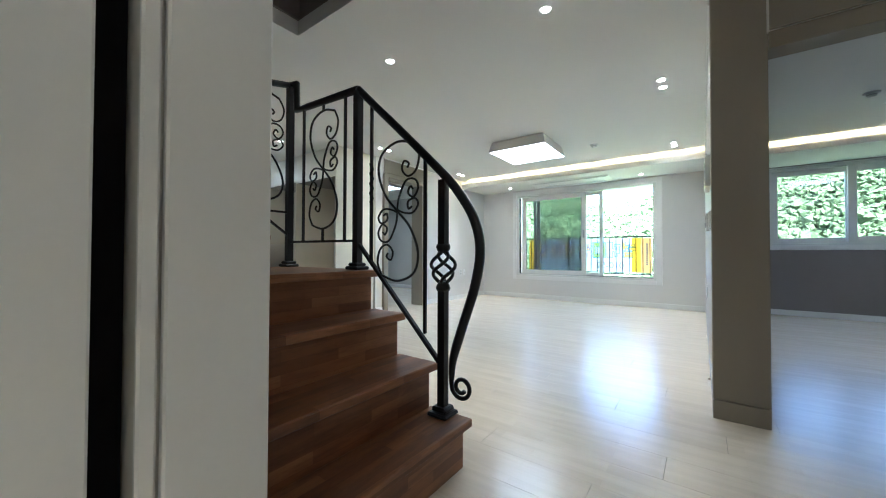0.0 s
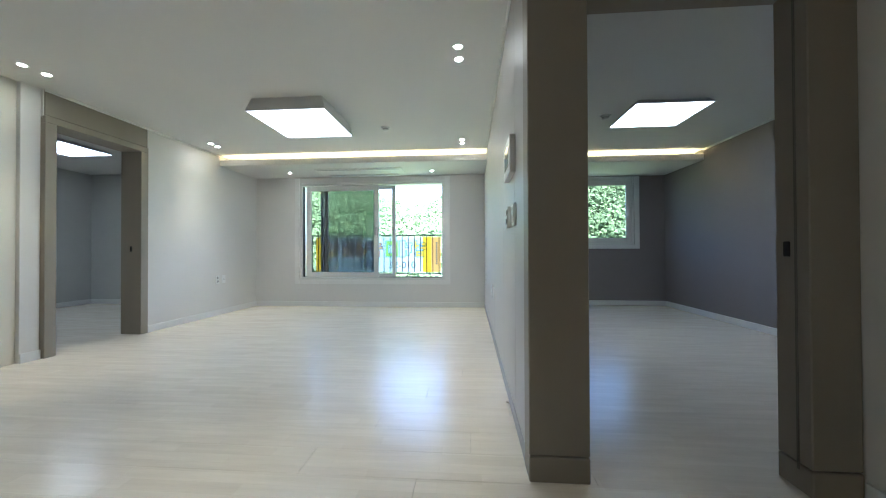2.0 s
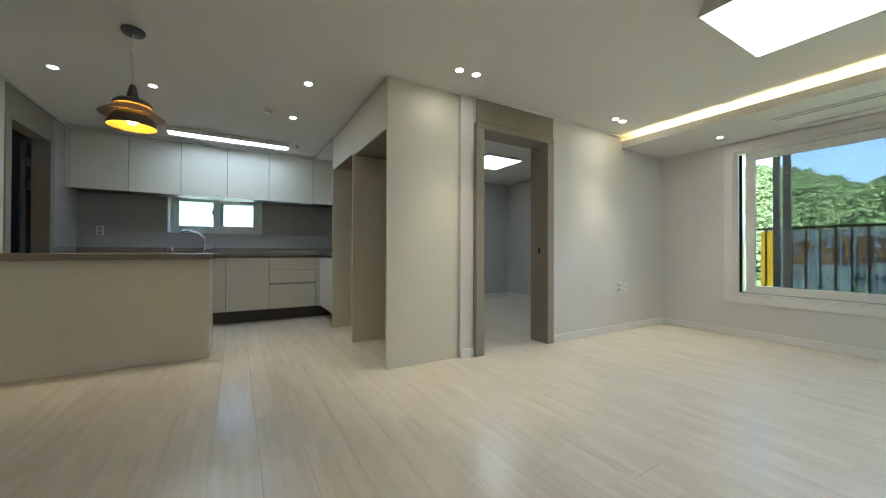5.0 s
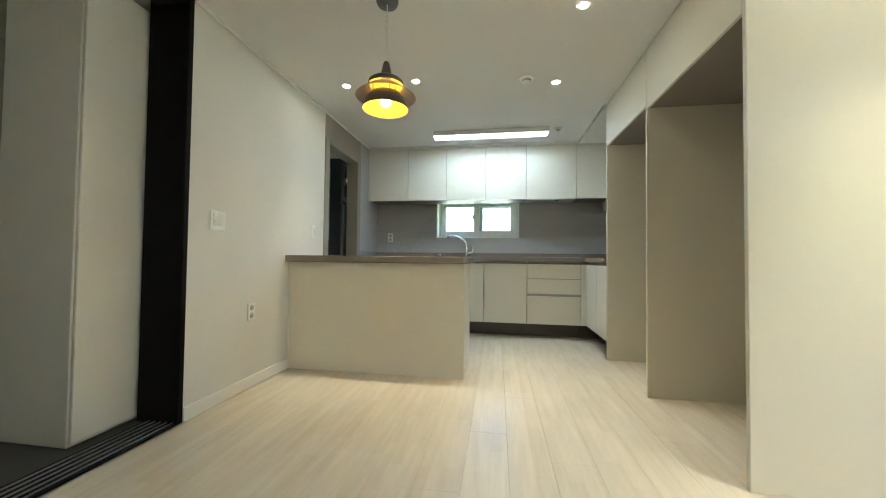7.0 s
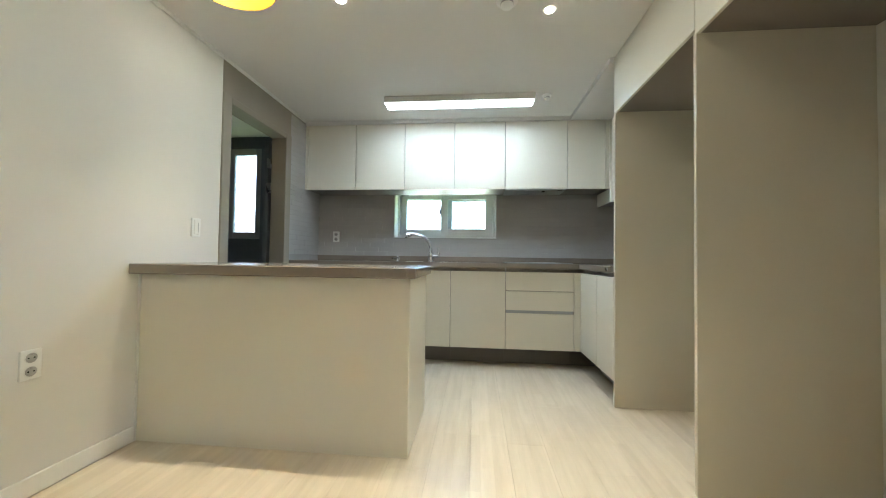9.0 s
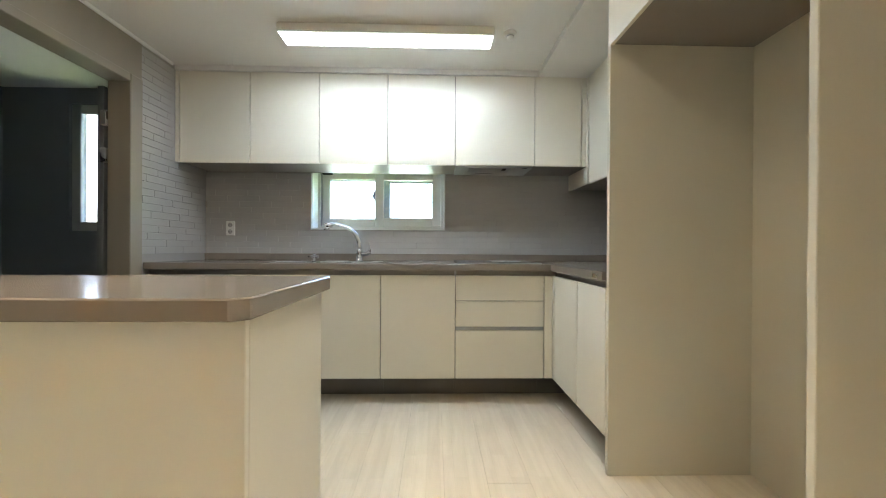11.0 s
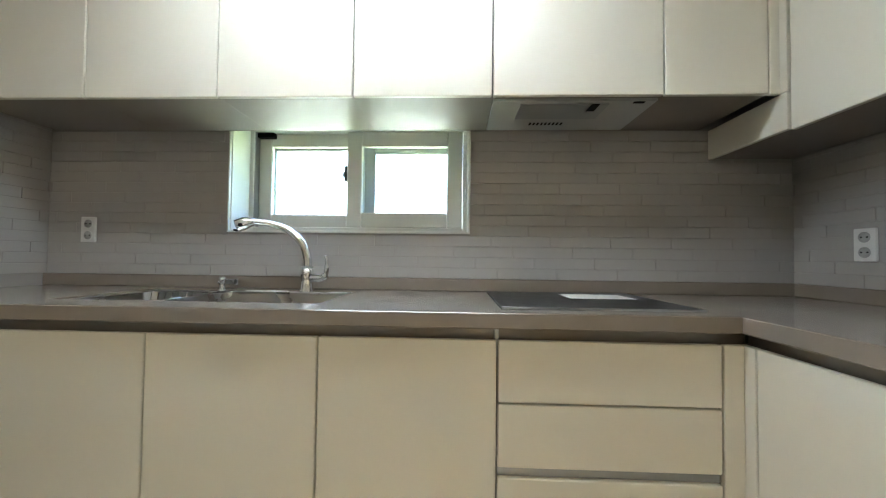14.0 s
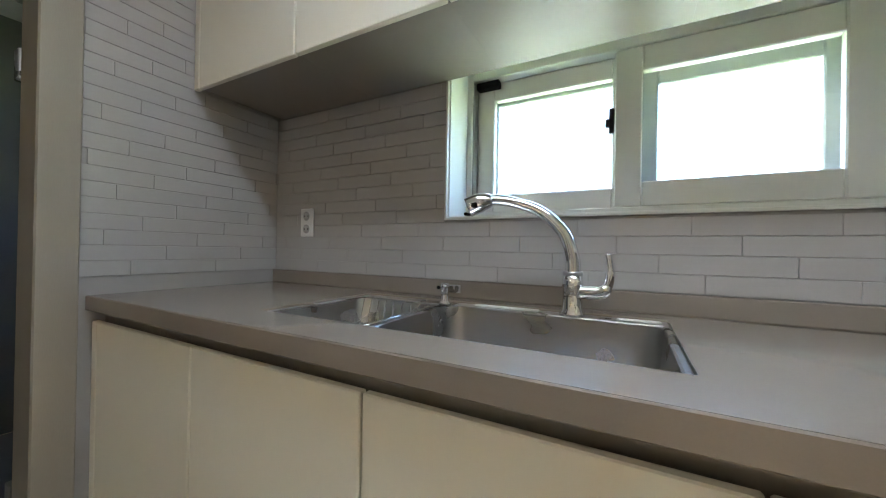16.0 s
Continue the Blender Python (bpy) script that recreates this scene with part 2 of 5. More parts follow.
# ---- building helpers ----
def box_into(verts, faces, b, c):
    x0, y0, z0, x1, y1, z1 = b
    lo, hi = (min(x0, x1), min(y0, y1), min(z0, z1)), (max(x0, x1), max(y0, y1), max(z0, z1))
    c = min(c, 0.45 * min(h - l for l, h in zip(lo, hi)))
    base = len(verts)
    if c <= 0:
        for i in range(8):
            verts.append(tuple(hi[a] if i >> a & 1 else lo[a] for a in range(3)))
        for f in ((0, 2, 3, 1), (4, 5, 7, 6), (0, 1, 5, 4), (2, 6, 7, 3), (0, 4, 6, 2), (1, 3, 7, 5)):
            faces.append([base + k for k in f])
        return
    for i in range(8):
        for a in range(3):
            verts.append(tuple((hi[k] if i >> k & 1 else lo[k]) + (0 if k == a else (-c if i >> k & 1 else c)) for k in range(3)))
    at = lambda i, a: base + 3 * i + a
    for a in range(3):
        u, v = (a + 1) % 3, (a + 2) % 3
        for s in (0, 1):
            f = [at(s << a | p << u | q << v, a) for p, q in ((0, 0), (1, 0), (1, 1), (0, 1))]
            faces.append(f if s else f[::-1])
        for p in (0, 1):
            for q in (0, 1):
                i, j = p << u | q << v, 1 << a | p << u | q << v
                f = [at(i, u), at(j, u), at(j, v), at(i, v)]
                faces.append(f if p != q else f[::-1])
    for i in range(8):
        f = [at(i, 0), at(i, 1), at(i, 2)]
        faces.append(f if bin(i).count("1") % 2 else f[::-1])


def mesh_of(name, verts, faces, mat, smooth=False):
    me = bpy.data.meshes.new(name)
    me.from_pydata(verts, [], faces)
    me.materials.append(mat)
    if smooth:
        me.polygons.foreach_set("use_smooth", [True] * len(me.polygons))
    me.update()
    return me


def hang(ob, parent):
    if parent is not None:
        ob.parent = parent
        ob.matrix_parent_inverse = Matrix.Translation(parent.location).inverted() if parent.parent is None else Matrix.Identity(4)
    return ob


def boxes(name, mat, list_of, c=0.002, parent=None, label=""):
    verts, faces = [], []
    for b in list_of:
        box_into(verts, faces, b, c)
    bm = bmesh.new()
    me = mesh_of(name, verts, faces, mat)
    bm.from_mesh(me)
    bmesh.ops.recalc_face_normals(bm, faces=bm.faces)
    bm.to_mesh(me)
    bm.free()
    ob = new(name, me)
    if label:
        ob["label"] = label
    return hang(ob, parent)


def thing(name, at, label, category, group=""):
    e = new(name)
    e.empty_display_size = 0.1
    e.location = at
    return tagged(e, label, category, group)


def structure(name, mat, list_of, label, category, c=0.002):
    return tagged(boxes(name, mat, list_of, c), label, category, kind="structure")


def lathe(name, mat, profile, at, seg=28, parent=None, label="", axis="z", close=False):
    verts, faces = [], []
    n = len(profile)
    for i in range(seg):
        a = 2 * math.pi * i / seg
        for r, z in profile:
            p = (r * math.cos(a), r * math.sin(a), z)
            if axis == "y":
                p = (p[0], p[2], p[1])
            if axis == "x":
                p = (p[2], p[0], p[1])
            verts.append((p[0] + at[0], p[1] + at[1], p[2] + at[2]))
    for i in range(seg):
        j = (i + 1) % seg
        for k in range(n - 1):
            faces.append([i * n + k, j * n + k, j * n + k + 1, i * n + k + 1])
    me = mesh_of(name, verts, faces, mat, True)
    bm = bmesh.new()
    bm.from_mesh(me)
    bmesh.ops.remove_doubles(bm, verts=bm.verts, dist=1e-5)
    bmesh.ops.recalc_face_normals(bm, faces=bm.faces)
    bm.to_mesh(me)
    bm.free()
    ob = new(name, me)
    if label:
        ob["label"] = label
    return hang(ob, parent)


def tube_into(verts, faces, pts, rad, seg=8, square=False):
    pts = [Vector(p) for p in pts]
    base = len(verts)
    up = None
    for i, p in enumerate(pts):
        d = (pts[min(i + 1, len(pts) - 1)] - pts[max(i - 1, 0)]).normalized()
        if up is None:
            up = d.orthogonal().normalized() if not square else (Vector((0, 1, 0)) if abs(d.y) < 0.9 else Vector((1, 0, 0)))
        up = (up - d * up.dot(d)).normalized()
        side = d.cross(up)
        r = rad[i] if isinstance(rad, (list, tuple)) else rad
        for k in range(seg):
            a = 2 * math.pi * (k + (0.5 if square else 0)) / seg
            verts.append(tuple(p + up * (r * math.cos(a)) + side * (r * math.sin(a))))
    for i in range(len(pts) - 1):
        for k in range(seg):
            l = (k + 1) % seg
            faces.append([base + i * seg + k, base + i * seg + l, base + (i + 1) * seg + l, base + (i + 1) * seg + k])
    faces.append([base + k for k in range(seg)][::-1])
    faces.append([base + (len(pts) - 1) * seg + k for k in range(seg)])


def tubes(name, mat, runs, parent=None, label="", seg=8, square=False, smooth=True):
    verts, faces = [], []
    for pts, rad in runs:
        tube_into(verts, faces, pts, rad, seg, square)
    me = mesh_of(name, verts, faces, mat, smooth and not square)
    bm = bmesh.new()
    bm.from_mesh(me)
    bmesh.ops.recalc_face_normals(bm, faces=bm.faces)
    bm.to_mesh(me)
    bm.free()
    ob = new(name, me)
    if label:
        ob["label"] = label
    return hang(ob, parent)


def smooth_line(pts, n=10):
    pts = [Vector(p) for p in pts]
    out = []
    for i in range(len(pts) - 1):
        p0, p1, p2, p3 = pts[max(i - 1, 0)], pts[i], pts[i + 1], pts[min(i + 2, len(pts) - 1)]
        for k in range(n):
            t = k / n
            out.append(0.5 * (2 * p1 + (p2 - p0) * t + (2 * p0 - 5 * p1 + 4 * p2 - p3) * t * t + (3 * p1 - p0 - 3 * p2 + p3) * t ** 3))
    return out + [pts[-1]]


H = 2.35          # ceiling
XL, XR, YW = 0.02, 3.955, 6.563   # living room: side walls, window wall
XK, YK = -3.245, 3.37             # kitchen back wall and far side wall

# ---- setting: floors ----
floor = structure("floor", SUBFLOOR, [(-3.45, -2.6, -0.12, 7.2, 7.0, -0.011)], "pale whitewashed laminate floor laid in narrow planks", "floor", 0)
structure("floor_bedroom", FLOORM, [(-3.3, 3.45, -0.011, -0.2, 6.7, -0.0005), (-0.2, 3.5, -0.011, 0.019, 4.49, -0.0005)], "pale laminate floor of the small bedroom", "floor", 0)
structure("floor_side_room", FLOORM, [(4.1, 2.30, -0.011, 7.0, 6.95, -0.0005)], "pale laminate floor of the side room", "floor", 0)
structure("floor_utility", UTIL, [(-3.3, -1.7, -0.011, -1.3, -0.12, -0.003)], "grey floor of the utility room", "floor", 0)
structure("floor_entrance", DARKFLOOR, [(-0.9, -1.6, -0.011, 1.7, -0.13, -0.004)], "dark tiled entrance floor", "floor", 0)

# ---- setting: walls ----
structure("wall_window", WALL, [
    (-0.2, YW, 0, 0.80, YW + 0.24, H), (3.30, YW, 0, 4.1, YW + 0.24, H),
    (0.80, YW, 0, 3.30, YW + 0.24, 0.45), (0.80, YW, 2.10, 3.30, YW + 0.24, H)],
    "white papered wall around the large balcony window", "wall", 0)
wall_left = structure("wall_left", WALL, [
    (-0.2, 4.49, 0, XL, YW, H), (-0.2, 3.50, 2.10, XL - 0.012, 4.49, H)],
    "white papered wall beside the bedroom door", "wall", 0)
structure("wall_column", WALL, [(-0.2, 3.36, 0, -0.012, 3.50, H)], "slim white wall column beside the fridge cabinet", "wall", 0.003)
wall_right = structure("wall_right", GREYP, [(XR + 0.008, 2.25, 0, 4.1, YW, H)], "pale panelled wall with the intercom", "wall", 0)
y_edges = (2.262, 2.60, 3.24, 4.23, 5.4, YW)
for a, b in zip(y_edges, y_edges[1:]):
    boxes("panel", WALL_PANEL, [(XR, a + 0.002, 0.07, XR + 0.012, b - 0.002, H)], 0.0015, wall_right)
structure("wall_hall_east", WALL_HALL, [(5.14, -2.5, 0, 5.3, 2.11, H)], "cream papered hall wall", "wall", 0)
structure("wall_hall_south", WALL_HALL, [(2.9, -2.65, 0, 5.3, -2.5, H)], "cream papered end wall of the hall", "wall", 0)
structure("wall_dining", WALL, [(-1.70, -0.12, 0, -0.17, 0, H)], "cream papered dining wall with switches", "wall", 0)
wall_kl = structure("wall_kitchen_left", GROUT, [(XK, -0.12, 0, -2.60, -0.006, H)], "kitchen side wall with long grey tiles", "wall", 0)
structure("wall_kitchen_lintel", TAUPE, [(-2.60, -0.12, 2.10, -1.70, 0.004, H)], "taupe panel above the utility doorway", "wall", 0.002)
wall_kb = structure("wall_kitchen_back", GROUT, [
    (XK - 0.28, -0.12, 0, XK - 0.006, 0.86, H), (XK - 0.28, 1.97, 0, XK - 0.006, YK + 0.1, H),
    (XK - 0.28, 0.86, 0, XK - 0.006, 1.97, 1.185), (XK - 0.28, 0.86, 1.78, XK - 0.006, 1.97, H)],
    "kitchen back wall with long grey tiles and a window", "wall", 0)
wall_kr = structure("wall_kitchen_right", GROUT, [(XK, YK + 0.006, 0, -1.9, YK + 0.08, H)], "kitchen corner wall with long grey tiles", "wall", 0)
structure("wall_fridge_back", WALL, [(-1.9, YK, 0, -0.2, YK + 0.08, H)], "plain wall behind the fridge niches", "wall", 0)
# stair walls and shaft
structure("wall_stair", WALL_HALL, [(2.62, -2.5, 0, 3.355, -0.20, 4.6), (2.62, -0.20, 0, 3.28, -0.15, 4.6), (2.62, -0.15, 0, 3.355, 0.0, 4.6)],
          "pale wall between the hall and the upper stair flight", "wall", 0.003)
structure("trim_wall_end", TRIM, [(3.355, -0.128, 0, 3.372, 0.004, H), (3.355, -0.153, 0, 3.368, -0.133, H), (3.355, -2.5, 0, 3.37, -0.193, H)],
          "white jamb boards with a dark sliding slot", "trim", 0.003)
structure("trim_slot", BLACK, [(3.282, -0.198, 0, 3.30, -0.152, H)], "black sliding door slot in the jamb", "trim", 0.001)
structure("wall_entrance", WALL_HALL, [(-0.9, -1.75, -0.1, 1.7, -1.6, H), (-1.05, -1.75, -0.1, -0.9, -0.12, H), (1.62, -2.5, 0, 1.74, 0.12, 4.6), (1.70, 0.12, 0.9, 1.83, 0.51, 4.6)],
          "pale walls of the entrance", "wall", 0)
structure("wall_shaft", WALL_GREY, [(1.62, 1.04, H + 0.1, 3.1, 1.16, 4.6), (2.985, 0.0, H + 0.1, 3.1, 1.04, 4.6), (1.62, 0.12, H + 0.1, 1.74, 1.04, 4.6), (1.74, -2.65, 0, 2.62, -2.5, 4.6)],
          "grey walls of the stair shaft", "wall", 0)
structure("wall_under_stair", WALL_HALL, [(1.76, 0.93, 0, 2.52, 0.945, 0.74), (1.745, 0.0, 0, 1.76, 0.945, 0.94)], "plain wall below the stair winders", "wall", 0)
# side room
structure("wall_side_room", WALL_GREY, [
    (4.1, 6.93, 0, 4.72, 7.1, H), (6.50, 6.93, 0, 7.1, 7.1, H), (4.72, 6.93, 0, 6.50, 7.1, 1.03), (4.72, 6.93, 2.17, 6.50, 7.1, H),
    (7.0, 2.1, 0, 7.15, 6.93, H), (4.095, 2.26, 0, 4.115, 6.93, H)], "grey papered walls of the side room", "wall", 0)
structure("wall_side_room_front", WALL_HALL, [(5.14, 2.11, 0, 7.0, 2.25, H), (4.18, 2.125, 2.015, 5.0, 2.25, H)], "wall beside the side room doorway", "wall", 0)
# bedroom
structure("wall_bedroom", WALL_BED, [(-3.35, 3.45, 0, -3.2, 6.65, H), (-3.2, 6.65, 0, -0.2, 6.8, H), (-0.215, 4.49, 0, -0.2, 6.65, H), (-3.2, 3.45, 0, -0.2, 3.5, H)],
          "pale grey papered bedroom walls", "wall", 0)
# utility room
structure("wall_utility", UTIL, [(-3.45, -1.8, 0, -3.3, -1.16, H), (-3.45, -0.74, 0, -3.3, -0.12, H), (-3.45, -1.16, 0, -3.3, -0.74, 1.16), (-3.45, -1.16, 2.22, -3.3, -0.74, H), (-1.3, -1.8, 0, -1.2, -0.12, H),
                                 (-3.3, -1.8, 0, -1.3, -1.7, H)],
          "blue-grey utility room walls with a window", "wall", 0)

# ---- setting: ceilings ----
structure("ceiling", CEIL, [(-3.45, 1.04, H, 7.15, 7.1, H + 0.1), (-3.45, -2.65, H, 1.72, 1.04, H + 0.1), (3.0, -2.65, H, 7.15, 1.04, H + 0.1),
                            (2.62, -2.65, H, 3.0, 0.0, H + 0.1), (1.6, -2.7, 4.6, 3.1, 1.16, 4.7)], "flat white papered ceiling", "ceiling", 0)
# out of view, added over the ceilings to keep sunlight out of the rooms
structure("unseen_roof_slab", PLASTER, [(-3.6, -2.8, H + 0.12, 1.6, 7.15, H + 0.3), (3.12, -2.8, H + 0.12, 7.2, 7.15, H + 0.3), (1.6, 1.18, H + 0.12, 3.12, 7.15, H + 0.3), (1.5, -2.8, 4.72, 3.2, 1.3, 4.85)], "unseen plain roof slab that keeps the sun out", "roof", 0)
structure("ceiling_soffit", CEIL, [(0.02, 5.66, 2.20, XR, YW, 2.225), (0.02, 5.66, 2.225, XR, 5.675, 2.283), (0.02, 5.86, 2.225, XR, YW, H)], "dropped ceiling box with a hidden cove light", "ceiling", 0.002)
structure("ceiling_soffit_side_room", CEIL, [(4.12, 5.92, 2.20, 7.0, 6.93, 2.225), (4.12, 5.92, 2.225, 7.0, 5.935, 2.283), (4.12, 6.12, 2.225, 7.0, 6.93, H)], "dropped ceiling box in the side room", "ceiling", 0.002)
structure("ceiling_kitchen_box", CEIL, [(XK, 2.65, 2.31, -1.9, YK, H), (XK, 0, 2.3135, -2.886, 2.649, H)], "shallow ceiling box above the kitchen cabinets", "ceiling", 0.002)
for nm, x0, x1, y in (("cove_light", 0.14, 3.9, 5.70), ("cove_light", 4.2, 6.95, 5.96)):
    t = thing(nm, ((x0 + x1) / 2, y, 2.226), "warm white hidden led strip in the ceiling cove", "cove light", "cove lights")
    boxes("channel", ALU, [(x0, y - 0.008, 2.2255, x1, y + 0.05, 2.231)], 0.001, t)
    boxes("strip", COVE_GLOW, [(x0, y, 2.2315, x1, y + 0.04, 2.242)], 0.001, t, "glowing warm strip")

# ---- setting: baseboards and ceiling trims ----
structure("baseboard", TRIM, [
    (0.035, YW - 0.013, 0, XR, YW, 0.08), (XL, 4.49, 0, XL + 0.013, YW, 0.08), (-0.012, 3.36, 0, 0.003, 3.50, 0.08), (-1.13, 0, 0, -0.17, 0.012, 0.08),
    (5.127, -2.5, 0, 5.14, 2.10, 0.08), (4.115, 6.917, 0, 7.0, 6.93, 0.08), (6.987, 2.25, 0, 7.0, 6.917, 0.08),
    (-3.2, 6.637, 0, -0.215, 6.65, 0.08), (-3.2, 3.5, 0, -3.187, 6.637, 0.08), (-1.0, YK - 0.013, 0, -0.07, YK, 0.07)], "white baseboard along the walls", "baseboard", 0.003)
structure("baseboard_panel_wall", GREYP, [(XR - 0.004, 2.262, 0, XR + 0.008, YW - 0.013, 0.068)], "grey baseboard below the wall panels", "baseboard", 0.002)
structure("trim_ceiling", TRIM, [
    (XL, 3.5, H - 0.022, XL + 0.014, 5.66, H), (XR - 0.014, 2.26, H - 0.022, XR, 5.66, H), (-2.86, 0, H - 0.022, -0.17, 0.014, H),
    (6.986, 2.25, H - 0.02, 7.0, 5.92, H), (5.126, -2.5, H - 0.02, 5.14, 2.1, H)], "thin white ceiling trim", "trim", 0.003)

# ---- doorways ----
def doorway(name, label, parts_of):
    d = tagged(new(name), label, "doorway", kind="structure")
    for nm, mat, bs in parts_of:
        boxes(nm, mat, bs, 0.004, d)
    return d


doorway("door_1", "taupe framed open doorway to the bedroom", [
    ("door_frame", TAUPE, [(-0.215, 3.50, 0, XL + 0.012, 3.59, 2.06), (-0.215, 4.40, 0, XL + 0.012, 4.49, 2.06), (-0.215, 3.50, 2.06, XL + 0.012, 4.49, 2.12)]),
    ("head_panel", TAUPE, [(XL - 0.012, 3.505, 2.125, XL + 0.004, 4.485, H)]),
    ("strike_plate", IRON, [(-0.10, 4.392, 0.93, -0.075, 4.402, 0.99)])])
doorway("door_2", "taupe framed open doorway to the side room", [
    ("door_frame", TAUPE, [(XR - 0.006, 2.14, 0.105, 4.185, 2.258, H), (4.965, 2.11, 0.105, 5.139, 2.258, 2.015), (4.185, 2.118, 1.925, 4.965, 2.258, 2.013)]),
    ("head_panel", TAUPE, [(4.187, 2.112, 2.018, 5.139, 2.124, H)]),
    ("plinth_block", TAUPE, [(XR - 0.006, 2.138, 0, 4.185, 2.258, 0.10), (4.965, 2.108, 0, 5.139, 2.258, 0.10)]),
    ("gasket", KICK, [(4.177, 2.18, 0.08, 4.189, 2.195, 1.92), (4.961, 2.16, 0.08, 4.967, 2.172, 1.92)]),
    ("strike_plate", IRON, [(4.961, 2.19, 0.89, 4.968, 2.22, 0.95)])])
doorway("door_3", "taupe framed utility doorway beside the tiled wall", [
    ("door_frame", TAUPE, [(-1.785, -0.13, 0, -1.70, 0.012, 2.10), (-2.60, -0.13, 0, -2.51, 0.012, 2.10), (-2.51, -0.13, 2.05, -1.785, 0.012, 2.10)])])
entr = doorway("door_4", "black framed sliding entrance doorway with a track sill", [
    ("door_frame", BLACK, [(-0.17, -0.25, 0, -0.135, 0.006, H), (-0.135, -0.2, 2.30, 1.62, 0.006, H)]),
    ("track_sill", BLACK, [(-0.17, -0.2, -0.004, 1.62, -0.002, 0.008)])])
for k in range(5):
    boxes("track_rail", ALU, [(-0.17, -0.17 + k * 0.036, 0.008, 1.62, -0.165 + k * 0.036, 0.015)], 0.001, entr)

# ---- windows ----
def sash(parent, name, x0, x1, z0, z1, y, wdt, mat, glass, thick=0.035, axis="x", handle=None):
    def B(a0, b0, z0_, a1, b1, z1_):
        return (a0, b0, z0_, a1, b1, z1_) if axis == "x" else (b0, a0, z0_, b1, a1, z1_)
    s = boxes(name, mat, [B(x0, y, z0, x0 + wdt, y + thick, z1), B(x1 - wdt, y, z0, x1, y + thick, z1),
                          B(x0 + wdt, y, z0, x1 - wdt, y + thick, z0 + wdt), B(x0 + wdt, y, z1 - wdt, x1 - wdt, y + thick, z1)], 0.004, parent)
    g = boxes("pane", glass, [B(x0 + wdt - 0.004, y + thick * 0.4, z0 + wdt - 0.004, x1 - wdt + 0.004, y + thick * 0.6, z1 - wdt + 0.004)], 0)
    g.visible_shadow = False
    g.parent = s
    if handle:
        h = boxes("sash_handle", handle, [B(x1 - wdt * 0.7, y - 0.02, (z0 + z1) / 2 - 0.07, x1 - wdt * 0.35, y, (z0 + z1) / 2 + 0.07)], 0.005)
        h.parent = s
    return s


win = tagged(new("window_1"), "large white sliding balcony window, one side open", "window", kind="structure")
boxes("window_casing", TRIM, [(0.715, YW - 0.016, 0.375, 0.80, YW, 2.18), (3.30, YW - 0.016, 0.375, 3.385, YW, 2.18), (0.80, YW - 0.016, 0.375, 3.30, YW, 0.45), (0.80, YW - 0.016, 2.10, 3.30, YW, 2.18)], 0.004, win)
boxes("window_frame", VINYL, [(0.80, YW, 0.45, 0.84, YW + 0.2, 2.10), (3.25, YW, 0.45, 3.30, YW + 0.2, 2.10), (0.84, YW, 0.45, 3.25, YW + 0.2, 0.485), (0.84, YW, 2.06, 3.25, YW + 0.2, 2.10)], 0.004, win)
boxes("window_track", ALU, [(0.84, YW + 0.052, 0.485, 3.25, YW + 0.058, 0.50), (0.84, YW + 0.122, 0.485, 3.25, YW + 0.128, 0.50)], 0.001, win)
# black strips stand in for the shade in the slits beside the sashes
boxes("track_gap", BLACK, [(0.845, YW + 0.03, 0.5, 0.87, YW + 0.045, 2.05), (2.75, YW + 0.006, 0.486, 3.25, YW + 0.04, 0.492)], 0.001, win)
sash(win, "sash", 0.90, 2.17, 0.492, 2.055, YW + 0.035, 0.085, VINYL, GLASS_DIM, handle=GREYP)
sash(win, "sash", 1.20, 2.45, 0.492, 2.055, YW + 0.085, 0.062, VINYL, GLASS, handle=GREYP)
sash(win, "outer_sash", 1.10, 2.10, 0.50, 2.05, YW + 0.15, 0.055, GREYV, GLASS_DIM)

win2 = tagged(new("window_2"), "white two-sash window in the grey side room", "window", kind="structure")
boxes("window_casing", TRIM, [(4.64, 6.912, 0.96, 4.72, 6.93, 2.19), (6.50, 6.912, 0.96, 6.58, 6.93, 2.19), (4.72, 6.912, 0.96, 6.50, 6.93, 1.03), (4.72, 6.912, 2.17, 6.50, 6.93, 2.19)], 0.004, win2)
boxes("window_frame", VINYL, [(4.72, 6.93, 1.03, 4.76, 7.08, 2.17), (6.46, 6.93, 1.03, 6.50, 7.08, 2.17), (4.76, 6.93, 1.03, 6.46, 7.08, 1.06), (4.76, 6.93, 2.13, 6.46, 7.08, 2.17)], 0.004, win2)
sash(win2, "sash", 5.54, 6.46, 1.06, 2.13, 6.945, 0.085, VINYL, GLASS_DIM, handle=TRIM)
sash(win2, "sash", 4.76, 5.60, 1.06, 2.13, 6.995, 0.075, VINYL, GLASS_DIM)

win3 = tagged(new("window_3"), "small white sliding window above the sink", "window", kind="structure")
boxes("window_casing", VINYL, [(XK - 0.012, 0.857, 1.183, XK + 0.003, 0.864, 1.651), (XK - 0.012, 1.966, 1.183, XK + 0.003, 1.973, 1.651), (XK - 0.012, 0.864, 1.183, XK + 0.003, 1.966, 1.190)], 0.001, win3)
RV = XK - 0.150   # face of the window frame, deep in its reveal
boxes("reveal", TRIM, [(RV, 0.858, 1.187, XK - 0.012, 0.868, 1.78), (RV, 1.962, 1.187, XK - 0.012, 1.972, 1.78), (RV, 0.868, 1.187, XK - 0.012, 1.962, 1.195), (RV, 0.868, 1.772, XK - 0.012, 1.962, 1.78)], 0.001, win3)
